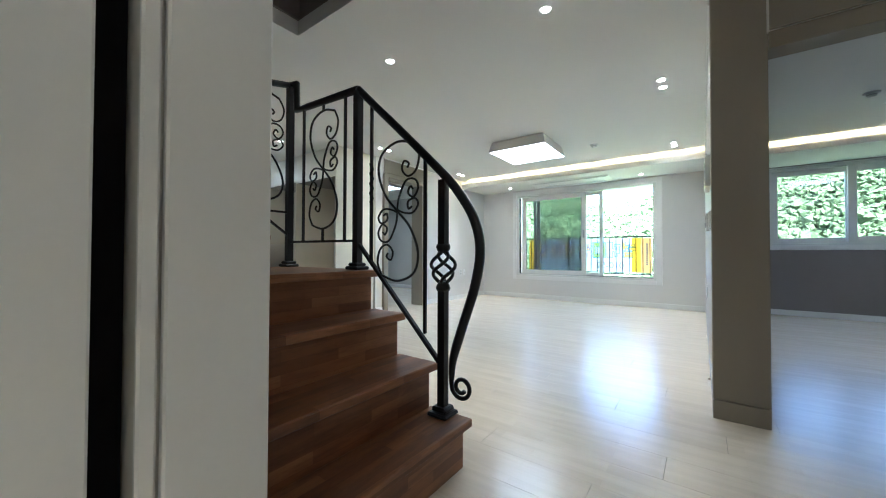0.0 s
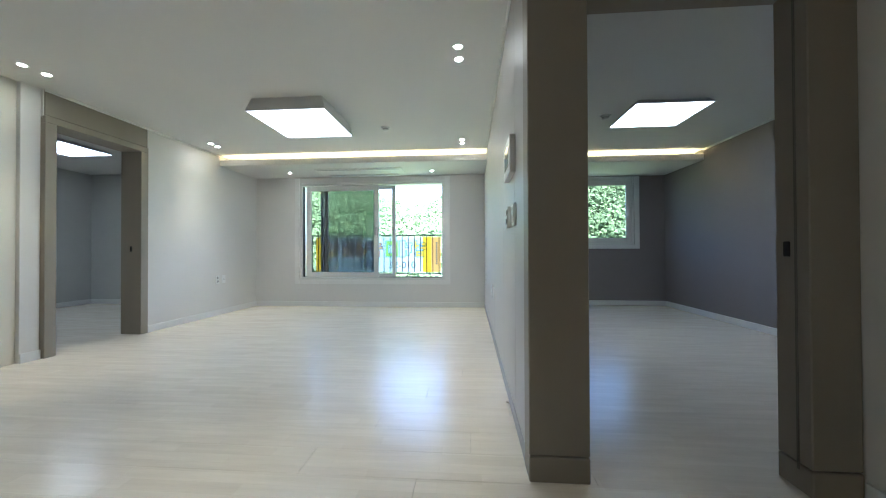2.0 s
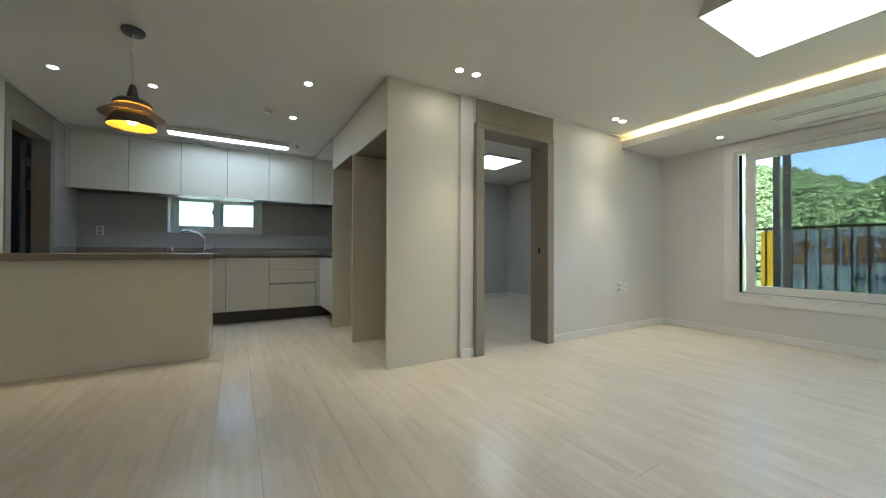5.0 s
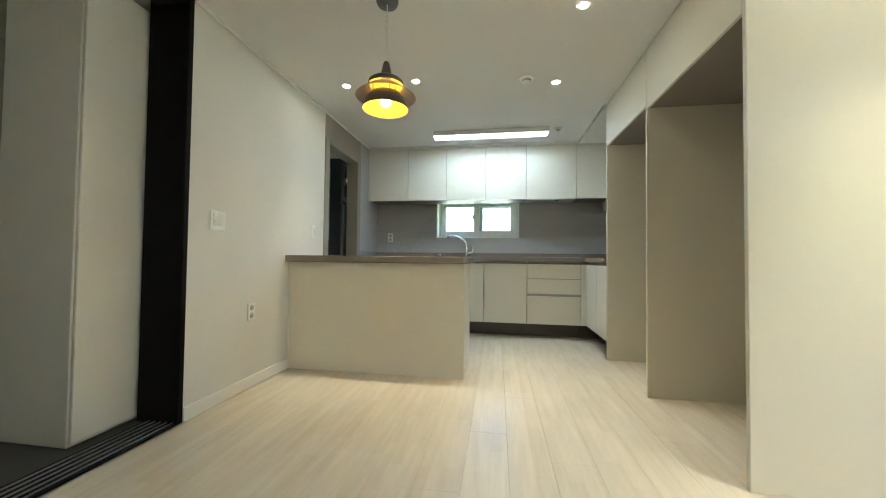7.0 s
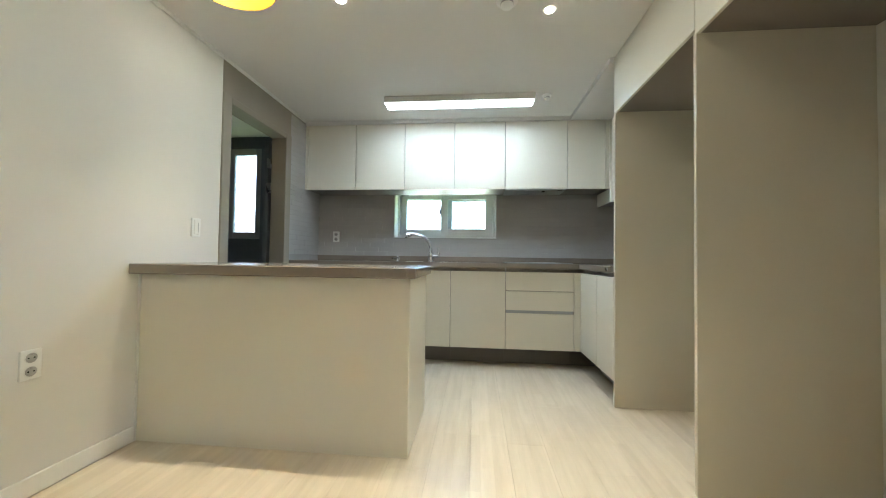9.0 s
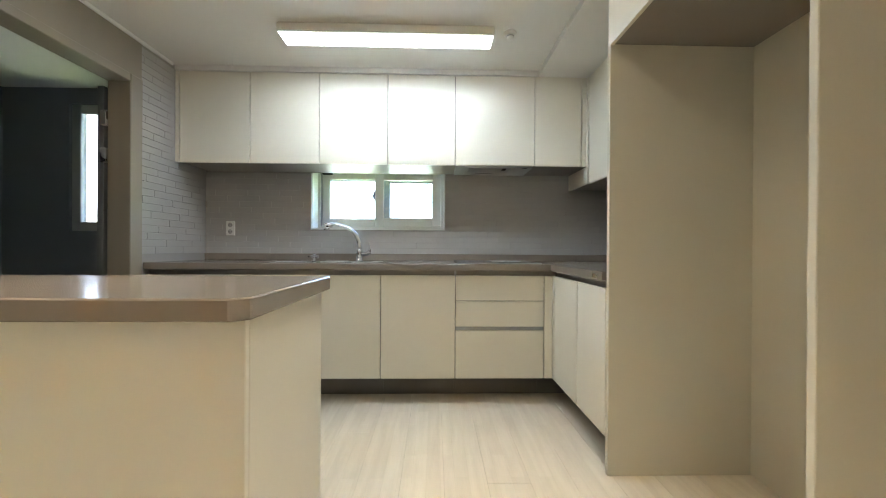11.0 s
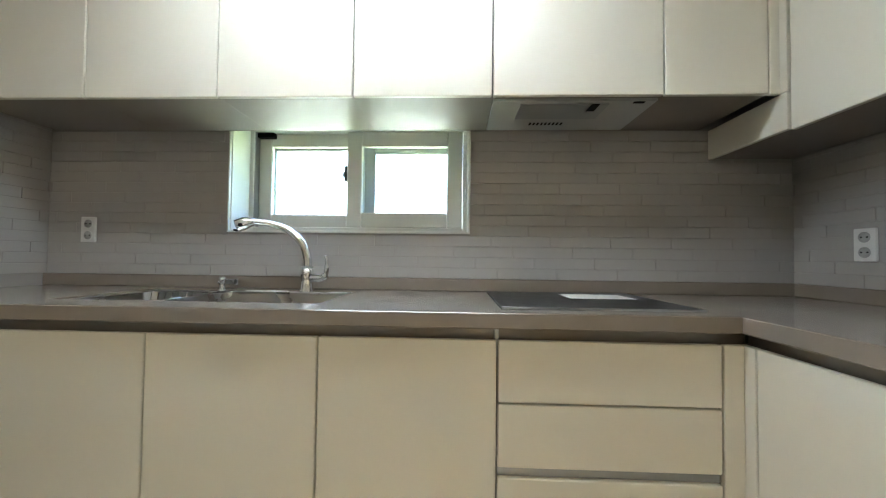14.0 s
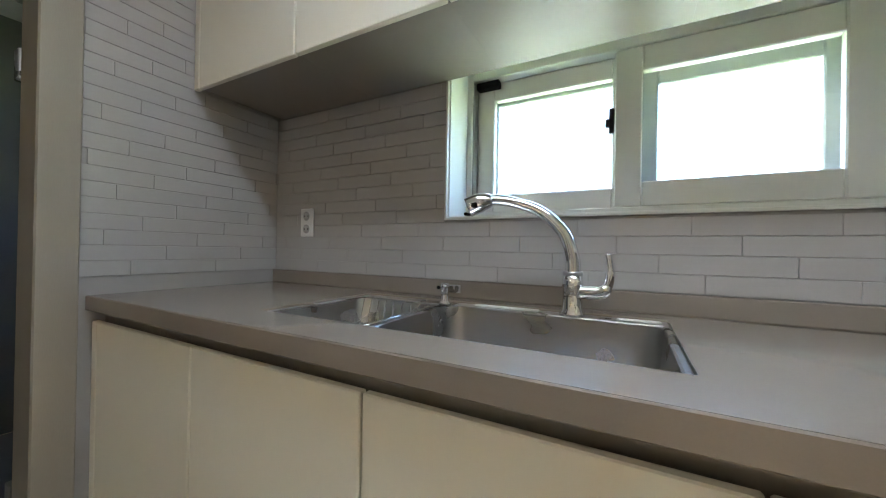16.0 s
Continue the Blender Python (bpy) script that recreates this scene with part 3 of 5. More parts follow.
boxes("window_frame", VINYL, [(RV - 0.12, 0.858, 1.186, RV, 0.888, 1.78), (RV - 0.12, 1.942, 1.186, RV, 1.972, 1.78), (RV - 0.12, 0.888, 1.186, RV, 1.942, 1.222), (RV - 0.12, 0.888, 1.705, RV, 1.942, 1.78)], 0.003, win3)
boxes("track_gap", GREYP, [(RV - 0.045, 0.888, 1.222, RV - 0.006, 0.892, 1.705)], 0, win3)
sash(win3, "sash", 0.893, 1.42, 1.222, 1.703, RV - 0.070, 0.066, VINYL, GLASS, 0.03, "y")
sash(win3, "sash", 1.362, 1.940, 1.222, 1.703, RV - 0.034, 0.075, VINYL, GLASS, 0.03, "y")
sash(win3, "outer_sash", 0.89, 1.43, 1.224, 1.700, RV - 0.094, 0.072, GREYV, GLASS, 0.02, "y")
sash(win3, "outer_sash", 1.40, 1.940, 1.224, 1.700, RV - 0.118, 0.082, GREYV, GLASS, 0.02, "y")
boxes("latch", IRON, [(RV - 0.036, 1.345, 1.455, RV - 0.012, 1.361, 1.535), (RV - 0.03, 1.335, 1.475, RV - 0.016, 1.346, 1.505)], 0.004, win3, "black crescent latch")
boxes("stopper", BLACK, [(RV - 0.036, 0.90, 1.675, RV - 0.004, 0.985, 1.70)], 0.002, win3)

win5 = tagged(new("window_4"), "narrow white utility room window", "window", kind="structure")
sash(win5, "sash", -1.158, -0.742, 1.162, 2.218, -3.36, 0.075, GREYV, GLASS_DIM, 0.04, "y", GREYP)
# ---- staircase ----
stair = thing("staircase", (2.6, 0.55, 0), "reddish-brown acacia wood staircase with winder treads", "staircase")
noses = (3.135, 2.955, 2.76, 2.575)
Y0, Y1 = 0.006, 0.985
for i, nx in enumerate(noses[:3]):
    z = 0.2 * (i + 1)
    boxes("tread", WOOD, [(noses[i + 1] - 0.04, Y0, z - 0.034, nx, Y1, z)], 0.004, stair)
    boxes("riser", WOOD, [(nx - 0.05, Y0, z - 0.2, nx - 0.03, Y1 - 0.025, z - 0.034)], 0.002, stair)
    boxes("stringer", WOOD, [(noses[i + 1] - 0.03, Y1 - 0.05, 0, nx - 0.05, Y1 - 0.027, z - 0.034)], 0.002, stair)
boxes("riser", WOOD, [(2.525, Y0, 0.6, 2.545, Y1 - 0.025, 0.766)], 0.002, stair)


def prism(name, mat, corner, z0, z1, parent):
    n = len(corner)
    verts = [(x, y, z0) for x, y in corner] + [(x, y, z1) for x, y in corner]
    faces = [list(range(n))[::-1], list(range(n, 2 * n))] + [[i, (i + 1) % n, n + (i + 1) % n, n + i] for i in range(n)]
    me = mesh_of(name, verts, faces, mat)
    bm = bmesh.new()
    bm.from_mesh(me)
    bmesh.ops.recalc_face_normals(bm, faces=bm.faces)
    bmesh.ops.bevel(bm, geom=bm.edges[:], offset=0.004, segments=1, affect="EDGES")
    bm.to_mesh(me)
    bm.free()
    return hang(new(name, me), parent)


prism("tread", WOOD, [(2.575, Y0), (2.575, Y1), (1.74, Y1), (1.74, 0.60), (2.4, Y0)], 0.766, 0.80, stair)
prism("riser", WOOD, [(2.58, 0.03), (1.77, 0.80), (1.77, 0.77), (2.56, 0.01)], 0.80, 0.966, stair)
prism("tread", WOOD, [(2.615, 0.04), (1.74, 0.86), (1.74, 0.14), (2.615, 0.006)], 0.966, 1.0, stair)
for k in range(6):
    y1 = 0.20 - 0.22 * k
    z = 1.2 + 0.2 * k
    boxes("tread", WOOD, [(1.745, y1 - 0.26, z - 0.034, 2.615, y1 + 0.0, z)], 0.004, stair)
    boxes("riser", WOOD, [(1.745, y1 - 0.05, z - 0.2, 2.615, y1 - 0.03, z - 0.034)], 0.002, stair)

# ---- wrought iron railing ----
rail = thing("stair_railing", (2.5, 0.94, 0.2), "black wrought iron stair railing with scrollwork panels", "railing")
RY = 0.94


def spiral(cx, cz, r0, turns, start, way, n=26):
    return [(cx + r0 * (1 - 0.72 * k / n) * math.cos(start + way * turns * 2 * math.pi * k / n), cz + r0 * (1 - 0.72 * k / n) * math.sin(start + way * turns * 2 * math.pi * k / n)) for k in range(n + 1)]


def scroll_panel(name, cx, cz, wdt, hgt, parent, plane):
    """A long S-shaped scroll with six small spirals; plane maps (u, z) into the world."""
    runs = []
    u, v = wdt / 2, hgt / 2
    s = [(u * 0.25, v * 0.62), (u * 0.9, v * 0.66), (u * 0.75, v * 0.93), (0, v), (-u * 0.75, v * 0.88), (-u * 0.95, v * 0.6), (-u * 0.6, v * 0.25), (0, 0),
         (u * 0.6, -v * 0.25), (u * 0.95, -v * 0.6), (u * 0.75, -v * 0.88), (0, -v), (-u * 0.75, -v * 0.93), (-u * 0.9, -v * 0.66), (-u * 0.25, -v * 0.62)]
    line = smooth_line([(cx + a, 0, cz + b) for a, b in s[2:-2]], 8)
    runs.append(([plane(p.x, p.z) for p in line], 0.0065))
    for sg in (1, -1):
        top = smooth_line([(cx + sg * a * u, 0, cz + sg * b * v) for a, b in ((0.75, 0.93), (0.98, 0.75), (0.85, 0.55), (0.5, 0.48), (0.22, 0.58), (0.3, 0.7), (0.52, 0.66), (0.45, 0.6))], 7)
        mid = smooth_line([(cx + sg * a * u, 0, cz + sg * b * v) for a, b in ((0.0, 0.02), (0.08, 0.2), (0.4, 0.42), (0.8, 0.42), (0.95, 0.3), (0.75, 0.18), (0.5, 0.24), (0.6, 0.33), (0.72, 0.29))], 7)
        low = smooth_line([(cx + sg * a * u, 0, cz + sg * b * v) for a, b in ((0.0, 0.02), (0.3, -0.03), (0.7, -0.04), (0.95, 0.07), (0.8, 0.16), (0.5, 0.12), (0.52, 0.02), (0.68, 0.05))], 7)
        for ln in (top, mid, low):
            runs.append(([plane(p.x, p.z) for p in ln], 0.0055))
    tubes(name, IRON, runs, parent, "", 6)


flat = lambda uu, zz: (uu, RY, zz)
P1, P2, P3 = 3.005, 2.45, 1.80


def bar(p, q, r):
    return ([p, q], r)


for x, z0, z1 in ((P2, 0.80, 1.735), (P3, 0.80, 1.93)):
    tubes("post", IRON, [bar((x, RY, z0), (x, RY, z1), 0.026)], rail, "", 4, True)
    boxes("post_foot", IRON, [(x - 0.045, RY - 0.045, z0, x + 0.045, RY + 0.045, z0 + 0.018), (x - 0.034, RY - 0.034, z0 + 0.018, x + 0.034, RY + 0.034, z0 + 0.036)], 0.006, rail)
tubes("post", IRON, [bar((P3 - 0.0, 0.59, 1.0), (P3, 0.59, 1.85), 0.026)], rail, "", 4, True)
boxes("post_foot", IRON, [(P3 - 0.045, 0.545, 1.0, P3 + 0.045, 0.635, 1.018)], 0.006, rail)
# lower post with the basket twist
lp = tubes("post", IRON, [bar((P1, RY, 0.20), (P1, RY, 0.73), 0.024), bar((P1, RY, 0.92), (P1, RY, 1.20), 0.024)], rail, "", 4, True)
boxes("post_foot", IRON, [(P1 - 0.05, RY - 0.05, 0.2, P1 + 0.05, RY + 0.05, 0.218), (P1 - 0.036, RY - 0.036, 0.218, P1 + 0.036, RY + 0.036, 0.24)], 0.007, rail)
basket = []
for k in range(4):
    basket.append(([(P1 + (0.012 + 0.042 * math.sin(math.pi * j / 16)) * math.cos(k * math.pi / 2 + 2.2 * math.pi * j / 16 * 0.5), RY + (0.012 + 0.042 * math.sin(math.pi * j / 16)) * math.sin(k * math.pi / 2 + 2.2 * math.pi * j / 16 * 0.5), 0.755 + 0.14 * j / 16) for j in range(17)], 0.008))
tubes("basket_twist", IRON, basket, rail, "open twisted basket on the lower post", 6)
lathe("collar", IRON, [(0, 0.725), (0.028, 0.725), (0.032, 0.738), (0.028, 0.75), (0.018, 0.765), (0, 0.765)], (P1, RY, 0), 14, rail)
lathe("collar", IRON, [(0, 0.885), (0.018, 0.885), (0.028, 0.90), (0.032, 0.912), (0.028, 0.925), (0, 0.925)], (P1, RY, 0), 14, rail)
# handrail: slope, bow and end curl
hand = smooth_line([(P2, RY, 1.745), (2.60, RY, 1.605), (2.80, RY, 1.42), (P1, RY, 1.225), (3.09, RY, 1.13), (3.16, RY, 1.02), (3.187, RY, 0.90), (3.165, RY, 0.76), (3.11, RY, 0.60), (3.06, RY, 0.45), (3.05, RY, 0.35)], 8)
curl = [(3.10 + 0.05 * (1 - 0.62 * k / 26) * math.cos(math.pi + 1.5 * math.pi * k / 14), RY, 0.335 + 0.05 * (1 - 0.62 * k / 26) * math.sin(math.pi + 1.5 * math.pi * k / 14)) for k in range(27)]
run = hand + [Vector(c) for c in curl[1:]]
tubes("handrail", IRON, [(run, [0.02 if k < len(hand) - 12 else max(0.009, 0.02 - 0.0009 * (k - len(hand) + 12)) for k in range(len(run))])], rail, "bowed handrail ending in a curl", 8)
tubes("upper_handrail", IRON, [([(P2, RY, 1.745), (1.99, RY, 1.765), (1.875, RY, 1.77), (1.868, RY, 1.945), (P3, RY, 1.95)], 0.02), ([(P3, RY + 0.01, 1.95), (P3, 0.59, 1.865), (P3, 0.50, 1.85), (P3, 0.49, 1.80)], 0.02)], rail, "", 8)
tubes("lower_rail", IRON, [bar((P2, RY, 0.945), (P1 - 0.02, RY, 0.42), 0.012), bar((P2, RY, 0.95), (P3, RY, 0.955), 0.009), bar((P3, RY, 1.14), (P3, 0.59, 1.14), 0.009), bar((P3, RY, 0.99), (P3, 0.76, 1.12), 0.009)], rail, "", 4, True)
for x, z0, z1 in ((2.555, 0.85, 1.64), (2.905, 0.53, 1.32), (2.345, 0.95, 1.75), (1.955, 0.955, 1.76)):
    tubes("baluster", IRON, [bar((x, RY, z0), (x, RY, z1), 0.009)], rail, "", 4, True)
for p, q in (((2.15, RY, 1.70), (2.15, RY, 1.76)), ((2.15, RY, 0.955), (2.15, RY, 1.03)), ((P3, 0.765, 1.86), (P3, 0.765, 1.90)), ((P3, 0.765, 1.14), (P3, 0.765, 1.2))):
    tubes("spacer", IRON, [bar(p, q, 0.008)], rail, "", 4, True)
twist = [((2.555 + 0.006 * math.cos(j * 0.9 + ph), RY + 0.006 * math.sin(j * 0.9 + ph), 1.14 + 0.007 * j) for j in range(30)) for ph in (0, 2.1, 4.2)]
tubes("twist", IRON, [(list(t), 0.007) for t in twist], rail, "", 5)
scroll_panel("scroll", 2.735, 1.085, 0.27, 0.66, rail, flat)
scroll_panel("scroll", 2.15, 1.365, 0.27, 0.68, rail, flat)
scroll_panel("scroll", 0.765, 1.53, 0.27, 0.66, rail, lambda uu, zz: (P3, uu, zz))
rail.location.x += 0.009

# ---- lamps ----
def panel_lamp(at, wx, wy, label, deep=0.13):
    t = thing("ceiling_lamp", at, label, "ceiling lamp", "square ceiling lamps")
    x, y, z = at
    verts, faces = [], []
    for (hx, hy, zz) in ((wx / 2 - 0.04, wy / 2 - 0.04, z), (wx / 2, wy / 2, z - deep), (wx / 2 - 0.012, wy / 2 - 0.012, z - deep)):
        for sx, sy in ((-1, -1), (1, -1), (1, 1), (-1, 1)):
            verts.append((x + sx * hx, y + sy * hy, zz))
    for r in (0, 4):
        for k in range(4):
            faces.append([r + k, r + (k + 1) % 4, r + 4 + (k + 1) % 4, r + 4 + k])
    faces.append([0, 1, 2, 3])
    hang(new("housing", mesh_of("housing", verts, faces, TRIM)), t)
    boxes("diffuser", PANEL_GLOW, [(x - wx / 2 + 0.012, y - wy / 2 + 0.012, z - deep - 0.001, x + wx / 2 - 0.012, y + wy / 2 - 0.012, z - deep + 0.012)], 0.003, t, "glowing white diffuser")
    return t


panel_lamp((2.03, 4.19, H), 0.76, 0.78, "square white box ceiling lamp, switched on")
panel_lamp((5.64, 4.48, H), 0.72, 0.66, "square white ceiling lamp in the side room, switched on", 0.045)
panel_lamp((-1.68, 5.02, H), 0.66, 0.66, "square white bedroom ceiling lamp, switched on", 0.045)

bar_lamp = thing("kitchen_bar_lamp", (-2.42, 1.6, H), "long white led bar lamp on the kitchen ceiling", "ceiling lamp")
boxes("housing", TRIM, [(-2.52, 0.955, H - 0.055, -2.37, 2.235, H)], 0.006, bar_lamp)
boxes("diffuser", TUBE_GLOW, [(-2.51, 0.965, H - 0.059, -2.38, 2.225, H - 0.05)], 0.003, bar_lamp, "glowing white diffuser")


def downlight(at):
    t = thing("downlight", (0, 0, 0), "small round recessed warm downlight, switched on; the four hall ones are added fill", "downlight", "recessed downlights")
    lathe("ring", WHITEP, [(0.024, -0.001), (0.034, -0.004), (0.036, 0.0), (0.024, 0.0)], (0, 0, 0), 20, t)
    lathe("lens", SPOT_GLOW, [(0, -0.0015), (0.024, -0.0015), (0.024, 0.0), (0, 0.0)], (0, 0, 0), 20, t, "glowing lens")
    beam = new("beam", bpy.data.lights.new("beam", "SPOT"))
    beam.data.energy, beam.data.color, beam.data.spot_size, beam.data.spot_blend, beam.data.shadow_soft_size = 1.9, (1.0, 0.82, 0.58), radians(62), 1.0, 0.024
    beam.location = (0, 0, -0.012)
    beam.parent = t
    t.location = at
    return t


# last four, in the hall behind the start, are unseen fill added for brightness
spots = [(0.32, 3.13), (0.33, 3.28), (0.32, 5.09), (0.32, 5.22), (3.64, 3.17), (3.64, 3.33), (3.62, 5.21), (3.62, 5.36),
         (-1.24, 0.42), (-1.24, 1.02), (-0.52, 2.16), (-1.40, 2.15), (2.0, 1.63), (3.16, 1.77), (4.0, -0.75), (4.0, -1.3), (4.65, -0.75), (4.65, -1.3)]
first = downlight((*spots[0], H - 0.001))
for x, y in spots[1:]:
    copy_thing(first, Matrix.Translation((x, y, H - 0.001)))
for x, y in ((0.82, 6.19), (3.12, 6.25)):
    copy_thing(first, Matrix.Translation((x, y, 2.199)))

pend = thing("pendant_lamp", (-0.33, 1.07, H), "layered dark grey pendant lamp with a glowing gold inside", "pendant lamp")
px, py = -0.33, 1.07
lathe("ceiling_rose", LAMP_GREY, [(0, H - 0.028), (0.055, H - 0.028), (0.062, H - 0.012), (0.062, H - 0.001), (0, H - 0.001)], (px, py, 0), 28, pend)
tubes("cord", WHITEP, [([(px, py, H - 0.02), (px, py, 1.99)], 0.0025), ([(px - 0.012, py, 2.215), (px, py, 2.21), (px + 0.018, py, 2.222)], 0.006)], pend, "thin pale cord with a knot", 6)
lathe("cap", LAMP_GREY, [(0, 2.0), (0.012, 1.998), (0.018, 1.985), (0.03, 1.93), (0.035, 1.905), (0, 1.905)], (px, py, 0), 24, pend)
lathe("upper_shade", LAMP_GREY, [(0.03, 1.908), (0.075, 1.90), (0.096, 1.885), (0.10, 1.862), (0.097, 1.862), (0.092, 1.882), (0.07, 1.895), (0.03, 1.902)], (px, py, 0), 36, pend)
lathe("plate", LAMP_PINK, [(0.088, 1.858), (0.165, 1.80), (0.166, 1.797), (0.088, 1.853)], (px, py, 0), 40, pend, "flared copper-pink plate")
lathe("lower_shade", LAMP_GREY, [(0.05, 1.832), (0.085, 1.815), (0.115, 1.775), (0.126, 1.73)], (px, py, 0), 40, pend)
lathe("shade_lining", LAMP_GOLD, [(0.05, 1.830), (0.083, 1.812), (0.113, 1.774), (0.124, 1.731)], (px, py, 0), 40, pend, "gold shade lining")
lathe("upper_lining", LAMP_GOLD, [(0.03, 1.90), (0.07, 1.893), (0.09, 1.876), (0.094, 1.864)], (px, py, 0), 36, pend, "gold lining")
for k in range(3):
    a = 0.6 + k * 2.094
    tubes("strut", LAMP_GREY, [([(px + 0.07 * math.cos(a), py + 0.07 * math.sin(a), 1.818), (px + 0.075 * math.cos(a), py + 0.075 * math.sin(a), 1.89)], 0.003)], pend, "", 6)
lathe("bulb", BULB_GLOW, [(0, 1.745), (0.018, 1.748), (0.03, 1.765), (0.028, 1.785), (0.014, 1.81), (0.012, 1.85), (0, 1.85)], (px, py, 0), 24, pend, "glowing warm bulb")

# ---- ceiling devices ----
def detector(at, r, label):
    t = thing("smoke_detector", (0, 0, 0), label, "detector", "ceiling detectors")
    lathe("base", WHITEP, [(0, -0.012), (r, -0.012), (r + 0.004, -0.006), (r + 0.004, 0), (0, 0)], (0, 0, 0), 24, t)
    lathe("sensor", WHITEP, [(0, -0.042), (r * 0.5, -0.04), (r * 0.62, -0.03), (r * 0.62, -0.012), (0, -0.012)], (0, 0, 0), 24, t)
    lathe("sensor_slot", GREYP, [(r * 0.63, -0.026), (r * 0.64, -0.026), (r * 0.64, -0.018), (r * 0.63, -0.018)], (0, 0, 0), 24, t)
    t.location = at
    return t


detector((2.755, 4.69, H), 0.05, "round white smoke detector on the living room ceiling")
detector((5.15, 4.55, H), 0.05, "round white detector beside the side room lamp")
detector((-1.31, 1.91, H), 0.055, "flat round white detector on the dining ceiling")
detector((-2.44, 2.34, H), 0.035, "small white detector beside the kitchen bar lamp")
detector((-1.05, 5.25, H), 0.045, "round white detector on the bedroom ceiling")

ac = thing("air_conditioner", (2.0, 6.23, 2.2), "slim white ceiling air conditioner panel above the window", "air conditioner")
boxes("panel", TRIM, [(1.30, 5.98, 2.186, 2.68, 6.48, 2.20)], 0.006, ac)
boxes("flap", WHITEP, [(1.42, 6.34, 2.172, 2.56, 6.46, 2.187)], 0.006, ac)
boxes("intake_slot", GREYP, [(1.34, 6.01, 2.183, 2.64, 6.028, 2.187)], 0.001, ac)

# ---- wall devices ----
def wall_plate(name, label, category, at, wy, hz, face, extras, group=""):
    """A plate on a wall; face: 'x+', 'x-', 'y+' is the way it faces; extras: (part, material, u0, v0, u1, v1, proud)."""
    t = thing(name, at, label, category, group)
    x, y, z = at
    def B(u0, v0, u1, v1, d0, d1):
        if face == "x+":
            return (x + d0, y + u0, z + v0, x + d1, y + u1, z + v1)
        if face == "x-":
            return (x - d1, y - u1, z + v0, x - d0, y - u0, z + v1)
        if face == "y+":
            return (x - u1, y + d0, z + v0, x - u0, y + d1, z + v1)
        return (x + u0, y - d1, z + v0, x + u1, y - d0, z + v1)
    thick = 0.01 if not extras or len(extras[0]) < 8 else extras[0][7]
    boxes("plate", WHITEP, [B(-wy / 2, -hz / 2, wy / 2, hz / 2, 0, thick)], 0.003, t)
    for e in extras:
        nm, m, u0, v0, u1, v1, d = e[:7]
        boxes(nm, m, [B(u0, v0, u1, v1, thick * 0.5, thick + d)], 0.002, t)
    return t


def outlet(at, face, label):
    """A plate with two round sockets, their shaded wells painted as flat grey discs, each with two pin holes and an
    earth clip.
    """
    t = wall_plate("wall_outlet", label, "outlet", at, 0.072, 0.118, face, [], "wall outlets")
    way = -1 if face.endswith("-") else 1
    along = (0, 1, 0) if face[0] == "x" else (1, 0, 0)
    out = (way, 0, 0) if face[0] == "x" else (0, way, 0)
    spot = lambda u, v, d: tuple(at[k] + along[k] * u + out[k] * d + (v if k == 2 else 0) for k in range(3))
    for v in (0.027, -0.027):
        ring = lathe("socket_rim", WHITEP, [(0.0195, 0), (0.0215, way * 0.0022), (0.0225, 0)], spot(0, v, 0.010), 24, t, "", face[0])
        well = lathe("socket_well", SOCKET, [(0, way * 0.0006), (0.0192, way * 0.0006), (0.0192, 0)], spot(0, v, 0.010), 24, t, "round socket, grey for the shade in its well", face[0])
        for u in (-0.0095, 0.0095):
            lathe("pin_hole", BLACK, [(0, way * 0.0012), (0.0032, way * 0.0012), (0.0032, 0)], spot(u, v, 0.010), 10, t, "", face[0])
        a, b = spot(-0.003, v + 0.011, 0.0105), spot(0.003, v + 0.017, 0.0115)
        boxes("earth_clip", STEEL, [(*a, *b)], 0, t)
    return t


outlet((-0.69, 0, 0.525), "y+", "white double outlet low on the dining wall")
outlet((XK + 0.002, 0.205, 1.188), "x+", "white double outlet on the grey tiled wall")
outlet((-2.97, YK - 0.002, 1.14), "y-", "white double outlet on the tiled corner wall")
outlet((XL, 5.61, 0.52), "x+", "white double outlet low on the living room wall")
outlet((XR, 4.5, 0.505), "x-", "white double outlet on the panelled wall")
outlet((XR, 6.05, 0.49), "x-", "white outlet near the window corner")
wall_plate("phone_socket", "white blank data plate beside the outlet", "socket", (XL, 5.74, 0.52), 0.072, 0.118, "x+", [("port", GREYP, -0.01, -0.008, 0.01, 0.008, 0.001)])
wall_plate("phone_socket", "white data plate beside the outlet", "socket", (XR, 4.27, 0.505), 0.072, 0.118, "x-", [("port", GREYP, -0.01, -0.008, 0.01, 0.008, 0.001)])
wall_plate("light_switch", "white six-button light switch on the dining wall", "switch", (-0.372, 0, 1.12), 0.118, 0.118, "y+",
           [("button", TRIM, -0.04 + 0.042 * a, -0.028 + 0.027 * b, -0.002 + 0.042 * a, -0.005 + 0.027 * b, 0.004) for a in (0, 1) for b in (0, 1, 2)])
wall_plate("light_switch", "narrow white switch beside the utility doorway", "switch", (-1.495, 0, 1.14), 0.072, 0.118, "y+", [("button", TRIM, -0.02, -0.045, 0.02, 0.045, 0.004), ("indicator", GREYP, 0.008, -0.03, 0.014, 0.03, 0.005)])
wall_plate("light_switch", "white four-row light switch beside the thermostat", "switch", (XR, 2.60, 1.107), 0.118, 0.118, "x-",
           [("button", TRIM, -0.045, -0.040 + 0.025 * b, 0.045, -0.019 + 0.025 * b, 0.004) for b in range(4)])
